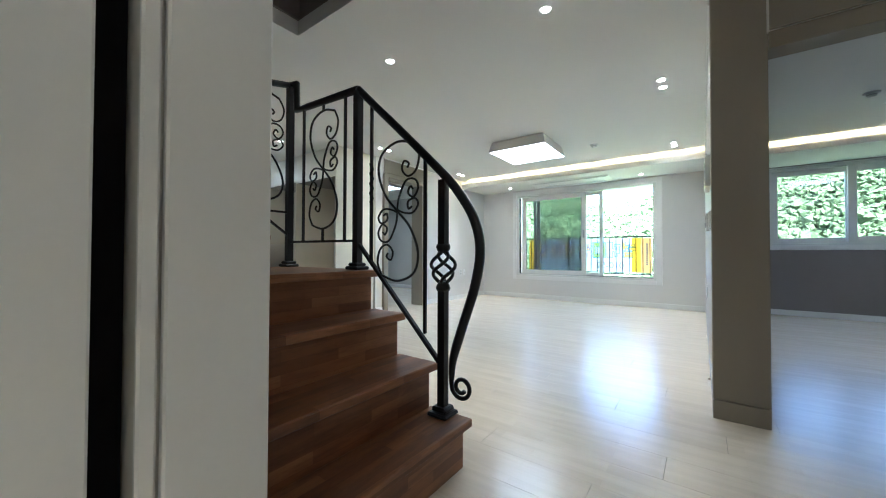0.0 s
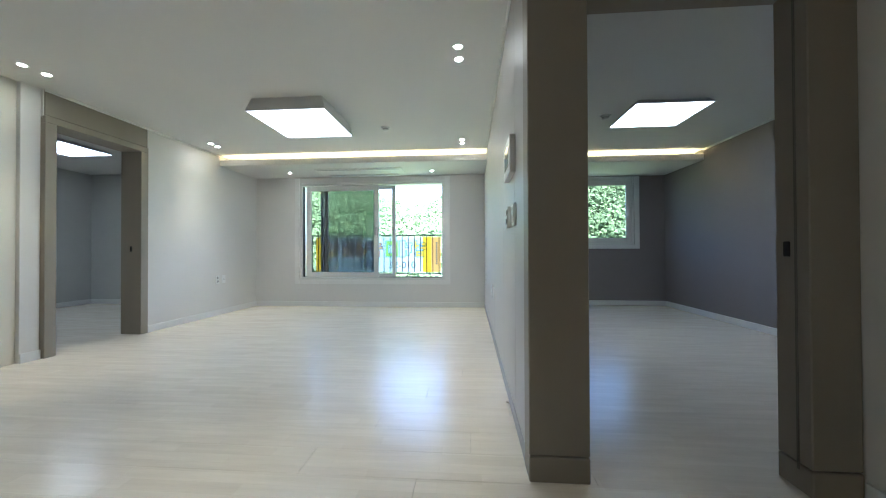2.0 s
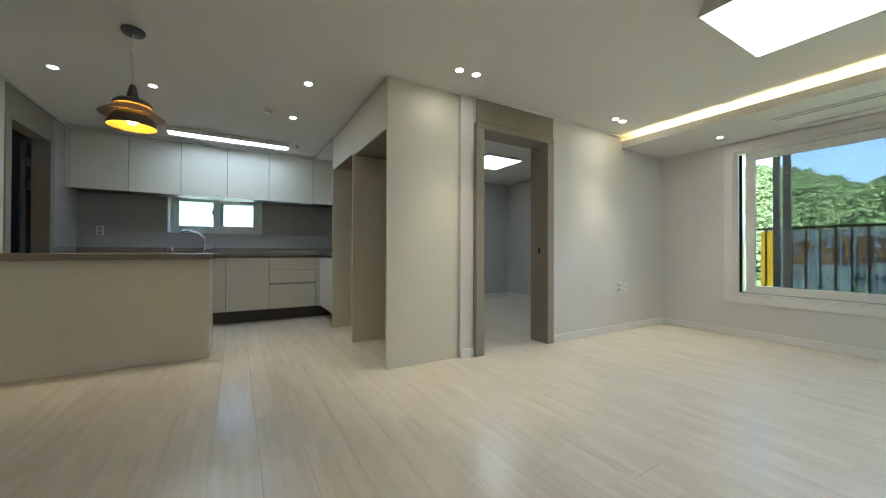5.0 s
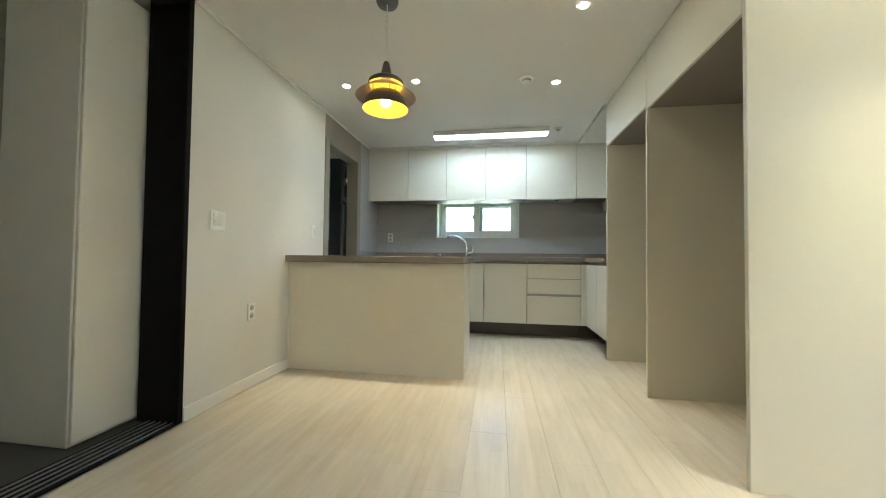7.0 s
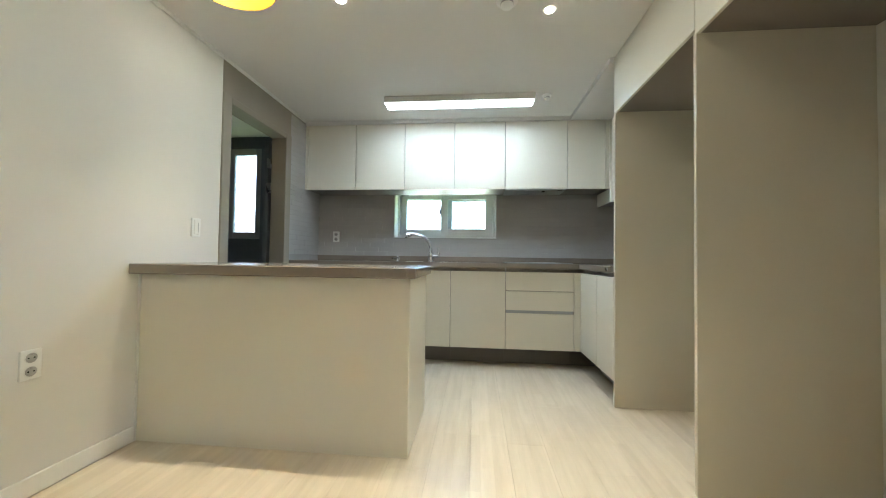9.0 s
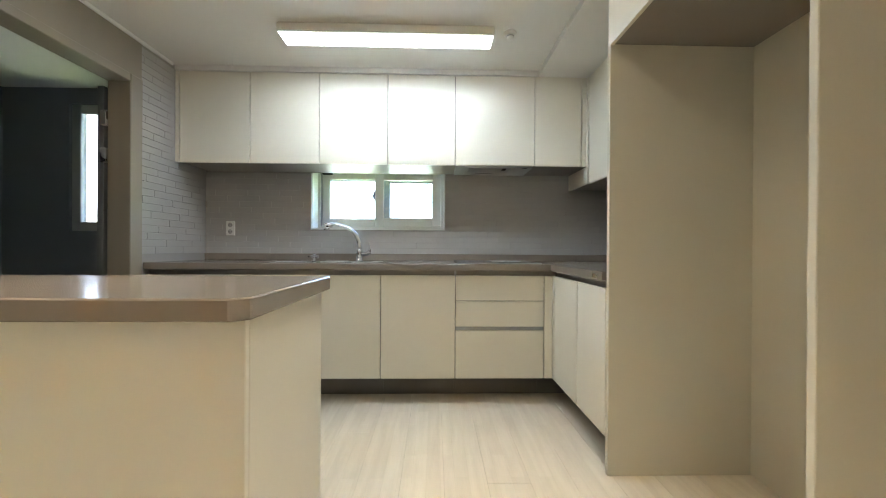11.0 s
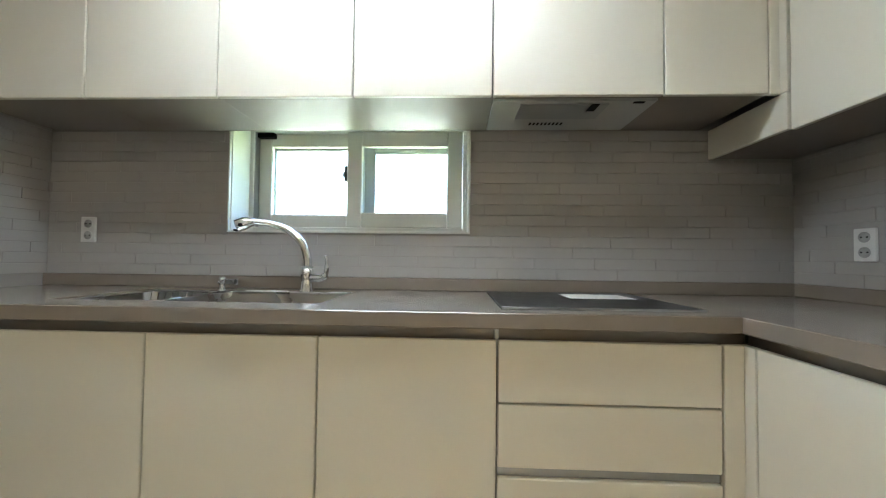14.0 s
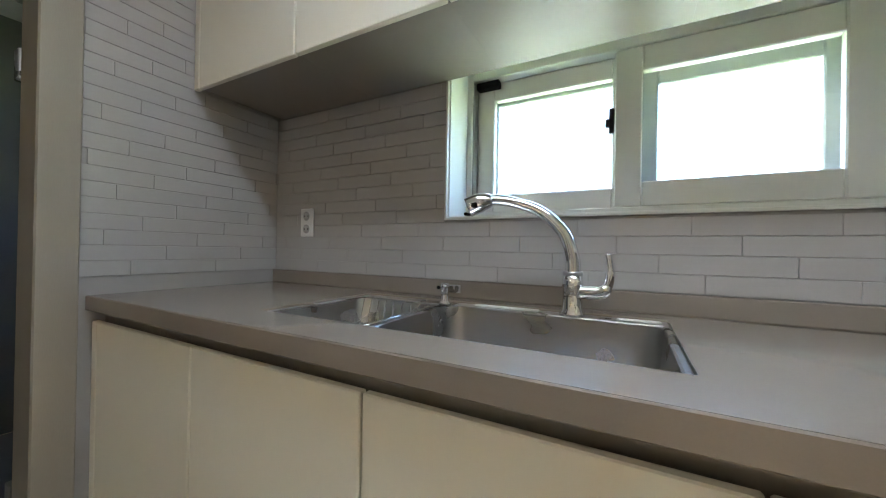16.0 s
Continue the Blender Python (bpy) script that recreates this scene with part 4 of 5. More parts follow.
wall_plate("thermostat", "small white thermostat with a grey dial", "thermostat", (XR, 2.775, 1.11), 0.085, 0.118, "x-",
           [("display", SCREEN, -0.03, 0.012, 0.03, 0.045, 0.002, 0.024), ("dial", GREYP, -0.016, -0.038, 0.016, -0.006, 0.008)])
wall_plate("intercom", "white video intercom with a dark screen", "intercom", (XR, 2.725, 1.43), 0.31, 0.20, "x-",
           [("screen_bezel", GREYP, -0.11, -0.055, 0.10, 0.068, 0.001, 0.03), ("screen", SCREEN, -0.10, -0.048, 0.09, 0.058, 0.002), ("trim_arc", CHROME, -0.10, 0.060, 0.09, 0.064, 0.003), ("key_row", WHITEP, -0.11, -0.09, 0.10, -0.072, 0.003)])

# ---- kitchen: base units ----
FX = -2.632   # face of the back run
D = 0.018


def cabinet(name, label, group, body, door_list, kick=None, category="cabinet", door_mat=None):
    x0, y0, z0, x1, y1, z1 = body
    t = thing(name, ((x0 + x1) / 2, (y0 + y1) / 2, z0 if kick is None else 0), label, category, group)
    boxes("body", SOFF, [body], 0.001, t)
    for nm, b in door_list:
        boxes(nm, door_mat or CAB, [b], 0.0025, t)
    if kick:
        boxes("kick_board", KICK, [kick], 0.002, t)
    return t


G = 0.0025
ys = (0.035, 0.54, 1.038, 1.532, 2.027)
for i in range(4):
    a, b = ys[i], ys[i + 1]
    cabinet("base_cabinet", "cream handleless base cabinet under the taupe worktop", "kitchen base cabinets",
            (XK, a, 0.165, FX - D - 0.001, b, 0.71 if i in (1, 2) else 0.80), [("door", (FX - D, a + G, 0.168, FX, b - G, 0.853))], (FX - 0.18, a, 0, FX - 0.165, b, 0.165))
t = cabinet("drawer_cabinet", "cream three-drawer base cabinet under the hob", "kitchen base cabinets", (XK, 2.027, 0.165, FX - D - 0.001, 2.621, 0.80),
            [("drawer_front", (FX - D, 2.027 + G, 0.168, FX, 2.621 - G, 0.486)), ("drawer_front", (FX - D, 2.027 + G, 0.514, FX, 2.621 - G, 0.682)), ("drawer_front", (FX - D, 2.027 + G, 0.687, FX, 2.621 - G, 0.853))], (FX - 0.18, 2.027, 0, FX - 0.165, 2.62, 0.165))
boxes("finger_groove", ALU, [(FX - 0.03, 2.03, 0.487, FX - 0.012, 2.618, 0.513)], 0.001, t)
cabinet("corner_filler", "cream filler strips in the kitchen corner", "kitchen base cabinets", (XK, 2.621, 0.165, FX - D - 0.001, 2.69, 0.80),
        [("strip", (FX - D, 2.621 + G, 0.168, FX, 2.677, 0.853)), ("strip", (FX - D, 2.678, 0.168, FX + 0.031, 2.696, 0.853))], (FX - 0.18, 2.62, 0, FX - 0.165, 2.86, 0.165))
cabinet("end_filler", "cream end strip against the tiled wall", "kitchen base cabinets", (XK, 0.001, 0.165, FX - D - 0.001, 0.034, 0.80), [("strip", (FX - D, 0.001, 0.168, FX, 0.033, 0.853))], (FX - 0.18, 0.001, 0, FX - 0.165, 0.035, 0.165))
RFY = 2.678
for a, b in ((-2.60, -2.227), (-2.227, -1.902)):
    cabinet("base_cabinet", "cream handleless base cabinet in the short kitchen run", "kitchen base cabinets",
            (a, RFY + D + 0.001, 0.165, b, YK, 0.80), [("door", (a + G, RFY, 0.168, b - G, RFY + D, 0.853))], (a, RFY + 0.165, 0, b, RFY + 0.18, 0.165))

# steel finger channel and worktop
chan = thing("finger_channel", (-2.65, 1.3, 0.86), "brushed steel finger channel below the worktop", "channel")
boxes("back_run", CHANNEL, [(FX - 0.05, 0.001, 0.80, FX - 0.03, 2.70, 0.887), (FX - 0.05, 0.001, 0.80, FX - 0.019, 2.025, 0.806)], 0.001, chan)
boxes("short_run", CHANNEL, [(FX - 0.03, RFY + 0.03, 0.80, -1.905, RFY + 0.05, 0.887)], 0.001, chan)
boxes("joint_clip", ALU, [(FX - 0.03, 2.02, 0.806, FX - 0.022, 2.034, 0.887)], 0.001, chan)
SX0, SX1, SY0, SY1 = -3.16, -2.74, 0.62, 1.49   # sink cut-out
wt = thing("worktop", (-2.95, 1.5, 0.89), "taupe solid-surface worktop with a low upstand", "worktop")
ex = FX + 0.012


def slab(name, mat, xs, ys, solid, z0, z1, parent):
    """One plate made of grid cells; solid(i, j) says which cells are filled."""
    bm = bmesh.new()
    top = {}
    low = {}
    for i, x in enumerate(xs):
        for j, y in enumerate(ys):
            top[i, j], low[i, j] = bm.verts.new((x, y, z1)), bm.verts.new((x, y, z0))
    full_cell = lambda i, j: 0 <= i < len(xs) - 1 and 0 <= j < len(ys) - 1 and solid(i, j)
    for i in range(len(xs) - 1):
        for j in range(len(ys) - 1):
            if not full_cell(i, j):
                continue
            ring = [(i, j), (i + 1, j), (i + 1, j + 1), (i, j + 1)]
            bm.faces.new([top[k] for k in ring])
            bm.faces.new([low[k] for k in ring[::-1]])
            for n, (di, dj) in enumerate(((0, -1), (1, 0), (0, 1), (-1, 0))):
                if not full_cell(i + di, j + dj):
                    a, b = ring[n], ring[(n + 1) % 4]
                    bm.faces.new([low[a], low[b], top[b], top[a]])
    bmesh.ops.delete(bm, geom=[v for v in bm.verts if not v.link_faces], context="VERTS")
    me = bpy.data.meshes.new(name)
    bm.to_mesh(me)
    bm.free()
    me.materials.append(mat)
    return hang(new(name, me), parent)


slab("slab", TOP, (XK, SX0, SX1, ex, -1.902), (0.001, SY0, SY1, RFY - 0.014, YK),
     lambda i, j: (i < 3 or j == 3) and not (i == 1 and j == 1), 0.889, 0.93, wt)
boxes("front_edge", TOP, [(ex - 0.001, 0.001, 0.887, ex + 0.004, RFY - 0.014, 0.9295), (ex - 0.001, RFY - 0.019, 0.887, -1.902, RFY - 0.0135, 0.9295)], 0.002, wt)
boxes("upstand", TOP, [(XK, 0.001, 0.93, XK + 0.018, YK, 0.984), (XK + 0.018, YK - 0.018, 0.93, -1.902, YK, 0.984)], 0.003, wt)
boxes("pop_socket", STEEL, [(-1.99, RFY - 0.024, 0.898, -1.945, RFY - 0.0185, 0.916)], 0.001, wt, "small recessed steel pull")

# sink
sink = thing("kitchen_sink", (-2.95, 1.05, 0.74), "stainless steel double sink set into the worktop", "sink")


def basin(name, x0, y0, x1, y1, z0, z1, r, parent):
    verts, faces = [], []
    rings = ((0.0, z1, r), (0.004, z1 - 0.02, r), (0.012, z0 + 0.05, r), (0.03, z0 + 0.012, r), (0.07, z0, r * 0.8))
    seg = 8
    for ins, z, rr in rings:
        for cx, cy, a0 in ((x1 - ins - rr, y1 - ins - rr, 0), (x0 + ins + rr, y1 - ins - rr, 90), (x0 + ins + rr, y0 + ins + rr, 180), (x1 - ins - rr, y0 + ins + rr, 270)):
            for k in range(seg + 1):
                a = radians(a0 + 90 * k / seg)
                verts.append((cx + rr * math.cos(a), cy + rr * math.sin(a), z))
    n = 4 * (seg + 1)
    for i in range(len(rings) - 1):
        for k in range(n):
            l = (k + 1) % n
            faces.append([i * n + k, i * n + l, (i + 1) * n + l, (i + 1) * n + k])
    faces.append(list(range((len(rings) - 1) * n, len(rings) * n)))
    return hang(new(name, mesh_of(name, verts, faces, STEEL, True)), parent)


basin("large_bowl", SX0 + 0.055, 0.95, SX1 - 0.01, SY1 - 0.012, 0.745, 0.922, 0.055, sink)
basin("small_bowl", SX0 + 0.055, SY0 + 0.012, SX1 - 0.01, 0.93, 0.79, 0.922, 0.05, sink)
boxes("rim", STEEL, [(SX0, SY0, 0.912, SX0 + 0.056, SY1, 0.924), (SX1 - 0.012, SY0, 0.912, SX1, SY1, 0.924), (SX0 + 0.05, SY0, 0.912, SX1 - 0.012, SY0 + 0.014, 0.924), (SX0 + 0.05, SY1 - 0.014, 0.912, SX1 - 0.012, SY1, 0.924),
                     (SX0 + 0.05, 0.93, 0.90, SX1 - 0.012, 0.95, 0.921)], 0.003, sink)
lathe("drain", CHROME, [(0, 0.748), (0.03, 0.7485), (0.045, 0.7475), (0.048, 0.746), (0, 0.746)], (-2.93, 1.2, 0), 24, sink)
tubes("wire_basket", CHROME, [([(SX0 + 0.07, SY0 + 0.03 + 0.03 * k, 0.918), (SX0 + 0.09, SY0 + 0.03 + 0.03 * k, 0.85), (SX1 - 0.05, SY0 + 0.03 + 0.03 * k, 0.85), (SX1 - 0.03, SY0 + 0.03 + 0.03 * k, 0.918)], 0.0022) for k in range(9)]
      + [([(SX0 + 0.06, SY0 + 0.02, 0.922), (SX1 - 0.02, SY0 + 0.02, 0.922), (SX1 - 0.02, 0.925, 0.922), (SX0 + 0.06, 0.925, 0.922), (SX0 + 0.06, SY0 + 0.02, 0.922)], 0.0035)], sink, "chrome wire basket in the small bowl", 6)
boxes("soap_ledge", WHITEP, [(SX0 + 0.015, 1.385, 0.9245, SX0 + 0.04, 1.475, 0.927)], 0.001, sink)
boxes("soap_ledge", WHITEP, [(SX0 + 0.012, 1.02, 0.9245, SX0 + 0.03, 1.20, 0.928)], 0.001, sink)
boxes("maker_mark", GREYP, [(SX0 + 0.0595, 1.085, 0.86, SX0 + 0.061, 1.105, 0.864), (SX0 + 0.0595, 1.088, 0.853, SX0 + 0.061, 1.10, 0.856)], 0, sink)

tap = thing("kitchen_tap", (-3.135, 1.284, 0.924), "chrome swan-neck kitchen tap with a side lever", "tap")
tx, ty = -3.135, 1.284
lathe("tap_base", CHROME, [(0, 0.924), (0.032, 0.924), (0.032, 0.93), (0.026, 0.938), (0.024, 0.98), (0.026, 1.0), (0.024, 1.03), (0, 1.03)], (tx, ty, 0), 28, tap)
neck = smooth_line([(tx, ty, 1.02), (tx, ty - 0.002, 1.07), (tx + 0.005, ty - 0.024, 1.132), (tx + 0.02, ty - 0.08, 1.186), (tx + 0.05, ty - 0.15, 1.211), (tx + 0.08, ty - 0.20, 1.214)], 8)
tubes("neck", CHROME, [(neck, [0.020 - 0.006 * min(1, k / 30) for k in range(len(neck))])], tap, "", 16)
head = smooth_line([(tx + 0.075, ty - 0.192, 1.213), (tx + 0.086, ty - 0.214, 1.208), (tx + 0.098, ty - 0.248, 1.193)], 6)
tubes("spray_head", CHROME, [(head, [0.016 + 0.010 * min(1, k / 7) for k in range(len(head))])], tap, "", 16)
lathe("collar_ring", STEEL, [(0.0205, 1.022), (0.0245, 1.022), (0.0245, 1.034), (0.0205, 1.034)], (tx, ty, 0), 24, tap)
boxes("spray_button", BLACK, [(tx + 0.103, ty - 0.232, 1.19, tx + 0.119, ty - 0.215, 1.204)], 0.003, tap)
boxes("spray_face", BLACK, [(tx + 0.085, ty - 0.253, 1.172, tx + 0.113, ty - 0.244, 1.180)], 0.002, tap)
tubes("lever", CHROME, [(smooth_line([(tx, ty + 0.015, 0.985), (tx + 0.004, ty + 0.06, 0.985), (tx + 0.006, ty + 0.08, 1.0), (tx + 0.006, ty + 0.086, 1.04), (tx + 0.004, ty + 0.08, 1.08)], 6), [0.018] * 6 + [0.017] * 6 + [0.011] * 6 + [0.007] * 7)], tap, "", 12)
soap = thing("soap_pump", (-3.11, 0.935, 0.924), "small chrome soap dispenser pump on the sink", "soap pump")
lathe("stem", CHROME, [(0, 0.924), (0.017, 0.924), (0.017, 0.93), (0.011, 0.936), (0.011, 0.965), (0.014, 0.972), (0.011, 0.985), (0, 0.985)], (-3.11, 0.935, 0), 20, soap)
tubes("spout", CHROME, [([(-3.11, 0.935, 0.972), (-3.08, 0.945, 0.972), (-3.062, 0.952, 0.965)], 0.0045)], soap, "", 8)
fit_plate = thing("upstand_fitting", (XK + 0.02, 0.87, 0.955), "small steel cover plate on the upstand", "fitting")
boxes("cover", STEEL, [(XK + 0.018, 0.865, 0.944, XK + 0.021, 0.93, 0.97)], 0.001, fit_plate)
lathe("screw", BLACK, [(0, 0), (0.006, 0), (0.006, 0.004), (0, 0.004)], (XK + 0.019, 0.85, 0.958), 12, fit_plate, "", "x")

# hob
hob = thing("hob", (-2.94, 2.33, 0.93), "black glass built-in hob with a paper sheet", "hob")
boxes("glass_plate", HOBG, [(-3.18, 2.045, 0.93, -2.70, 2.625, 0.936)], 0.002, hob)
boxes("front_trim", ALU, [(-2.70, 2.045, 0.93, -2.695, 2.625, 0.9365)], 0.001, hob)
for bx_, by_, br in ((-3.06, 2.19, 0.085), (-3.05, 2.47, 0.10), (-2.85, 2.20, 0.10)):
    lathe("ring_mark", KICK, [(br, 0.9362), (br + 0.003, 0.9364), (br + 0.003, 0.9361)], (bx_, by_, 0), 40, hob)
sheet = thing("paper_sheet", (-3.0, 2.42, 0.937), "white instruction sheet lying on the hob", "paper")
boxes("page", PAPER, [(-3.09, 2.32, 0.9368, -2.94, 2.55, 0.9376)], 0, sheet)

# ---- kitchen: wall units ----
UX = -2.895
yu = (0.03, 0.536, 1.038, 1.537, 2.034, 2.625, 2.975)
for i in range(6):
    a, b = yu[i], yu[i + 1]
    lab = "white handleless wall cabinet above the tiled wall" if i != 4 else "white wall cabinet hiding the cooker hood"
    t = cabinet("wall_cabinet", lab, "kitchen wall cabinets", (XK, a, 1.662, UX - D - 0.001, b, 2.312), [("door", (UX - D, a + G, 1.648, UX, b - G, 2.31))])
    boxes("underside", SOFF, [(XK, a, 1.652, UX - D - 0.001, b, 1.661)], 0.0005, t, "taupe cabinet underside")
t = cabinet("wall_filler", "white filler strips beside the wall cabinets", "kitchen wall cabinets", (XK, 0.0, 1.662, UX - D - 0.001, 0.029, 2.312),
            [("strip", (UX - D, 0.0, 1.648, UX, 0.028, 2.31)), ("strip", (UX - D, 2.977, 1.648, UX, 3.0115, 2.308))])
RY2 = 3.02
for a, b in ((-2.872, -2.42), (-2.42, -1.902)):
    t = cabinet("wall_cabinet", "white tall wall cabinet in the short kitchen run", "kitchen wall cabinets", (a, RY2 + D + 0.001, 1.53, b, YK, 2.305), [("door", (a + G, RY2, 1.515, b - G, RY2 + D, 2.305))])
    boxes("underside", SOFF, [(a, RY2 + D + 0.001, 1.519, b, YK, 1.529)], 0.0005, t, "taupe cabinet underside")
t = thing("corner_wall_panel", (-3.05, 3.1, 1.52), "white corner side panel below the wall cabinets", "panel")
boxes("panel", CAB, [(XK, 3.012, 1.52, -2.874, 3.03, 1.647), (UX - 0.01, 3.012, 1.648, -2.8725, 3.03, 2.305)], 0.002, t)
boxes("underside", SOFF, [(XK, 3.031, 1.525, -2.876, YK, 1.535)], 0.001, t)

hood = thing("cooker_hood", (-3.05, 2.33, 1.645), "slim grey cooker hood under the wall cabinet", "cooker hood")
boxes("body", GREYV, [(-3.215, 2.04, 1.641, -2.925, 2.62, 1.6515)], 0.002, hood)
boxes("grease_filter", ALU, [(-3.08, 2.14, 1.637, -2.945, 2.46, 1.6412)], 0.001, hood)
boxes("control_panel", BLACK, [(-3.0, 2.395, 1.634, -2.94, 2.425, 1.6372)], 0.002, hood)
for k in range(9):
    boxes("vent_slot", BLACK, [(-3.15, 2.21 + 0.016 * k, 1.6395, -3.125, 2.218 + 0.016 * k, 1.6412)], 0, hood)
boxes("lamp_cover", BLACK, [(-2.945, 2.54, 1.639, -2.93, 2.58, 1.6412)], 0.001, hood)

# ---- island ----
isl = thing("kitchen_island", (-1.42, 0.72, 0), "cream half-height island counter attached to the dining wall", "island")
boxes("front_panel", CAB, [(-1.155, 0.013, 0.0, -1.137, 1.443, 0.867)], 0.002, isl)
boxes("end_panel", CAB, [(-1.695, 1.425, 0.0, -1.156, 1.443, 0.867)], 0.002, isl)
boxes("body", CAB, [(-1.69, 0.002, 0.10, -1.157, 1.424, 0.867)], 0.001, isl)
boxes("side_strip", TRIM, [(-1.15, 0.0005, 0.0, -1.133, 0.012, 0.867)], 0.001, isl)
# dark box stands in for the shade in the gap below the body
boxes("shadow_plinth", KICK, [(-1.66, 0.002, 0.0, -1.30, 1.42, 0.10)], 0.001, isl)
itop = thing("island_worktop", (-1.4, 0.73, 0.868), "taupe solid-surface top on the island", "worktop")
prism("slab", TOP, [(-1.705, 0.001), (-1.075, 0.001), (-1.075, 1.44), (-1.105, 1.474), (-1.705, 1.474)], 0.868, 0.920, itop)

# ---- fridge cabinet ----
FY = 2.68
fr = thing("fridge_cabinet", (-0.97, 3.0, 0), "tall cream cabinet with two empty fridge niches", "cabinet")
boxes("end_panel", CAB, [(-0.068, FY, 0, -0.046, 3.359, H)], 0.002, fr)
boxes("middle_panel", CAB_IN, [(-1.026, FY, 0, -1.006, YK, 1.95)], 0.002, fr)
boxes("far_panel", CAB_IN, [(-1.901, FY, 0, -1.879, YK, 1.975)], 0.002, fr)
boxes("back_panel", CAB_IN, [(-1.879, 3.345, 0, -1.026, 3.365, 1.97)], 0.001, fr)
for a, b, z in ((-1.901, -1.016, 1.965), (-1.016, -0.069, 1.94)):
    boxes("top_cupboard", CAB, [(a + 0.001, FY + D + 0.001, z + 0.012, b - 0.001, YK, H - 0.002)], 0.001, fr)
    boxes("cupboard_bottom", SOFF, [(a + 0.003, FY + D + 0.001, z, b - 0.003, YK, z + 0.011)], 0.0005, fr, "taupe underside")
    boxes("cupboard_door", CAB, [(a + G, FY, z - 0.004, b - G, FY + D, H - 0.006)], 0.002, fr)

# ---- entrance and utility ----
shoe = thing("shoe_cabinet", (-0.02, -0.45, 0), "tall white shoe cabinet in the entrance", "cabinet")
boxes("body", TRIM, [(-0.88, -0.75, 0.0, 0.155, -0.29, 2.30)], 0.003, shoe)
boxes("door", TRIM, [(-0.87, -0.289, 0.02, -0.36, -0.27, 2.28), (-0.355, -0.289, 0.02, 0.15, -0.27, 2.28)], 0.003, shoe)
leaf = thing("utility_door_leaf", (-2.87, -0.19, 0.02), "dark grey utility door leaf, folded open against the wall", "door")
boxes("leaf_frame", DOORG, [(-3.23, -0.21, 0.02, -2.53, -0.17, 2.03)], 0.003, leaf)
boxes("leaf_panel", UTIL, [(-3.10, -0.214, 0.25, -2.66, -0.21, 1.85)], 0.003, leaf)
for z in (0.3, 1.55, 1.78):
    boxes("hinge", STEEL, [(-2.535, -0.172, z, -2.505, -0.135, z + 0.09)], 0.003, leaf)
boxes("lever_handle", CHROME, [(-3.18, -0.235, 1.0, -3.16, -0.21, 1.06), (-3.18, -0.245, 1.03, -3.06, -0.232, 1.05)], 0.004, leaf)

# ---- balcony railing and banner ----
br_ = thing("balcony_railing", (2.0, 6.87, 0.5), "black metal balcony railing outside the window", "railing")
boxes("top_rail", IRON, [(0.62, 6.855, 1.20, 3.48, 6.89, 1.225)], 0.003, br_)
boxes("bottom_rail", IRON, [(0.62, 6.855, 0.525, 3.48, 6.89, 0.545)], 0.003, br_)
k = 0.66
while k < 3.48:
    boxes("bar", IRON, [(k, 6.865, 0.545, k + 0.014, 6.879, 1.20)], 0.001, br_)
    k += 0.109
boxes("wall_bracket", IRON, [(0.62, 6.80, 1.18, 0.65, 6.87, 1.22), (3.45, 6.80, 1.18, 3.48, 6.87, 1.22), (0.62, 6.80, 0.525, 0.65, 6.87, 0.56), (3.45, 6.80, 0.525, 3.48, 6.87, 0.56)], 0.002, br_)
ban = thing("banner", (2.05, 6.9, 0.56), "white advertising banner with yellow ends tied to the railing", "banner")
boxes("cloth", BANNER, [(1.112, 6.896, 0.565, 2.88, 6.899, 1.185)], 0, ban)
for a, b in ((0.94, 1.11), (2.882, 3.03)):
    boxes("yellow_end", BAN_Y, [(a, 6.896, 0.565, b, 6.899, 1.185)], 0, ban)
for a, b in ((3.032, 3.20),):
    boxes("peach_end", BAN_E, [(a, 6.896, 0.565, b, 6.899, 1.185)], 0, ban)


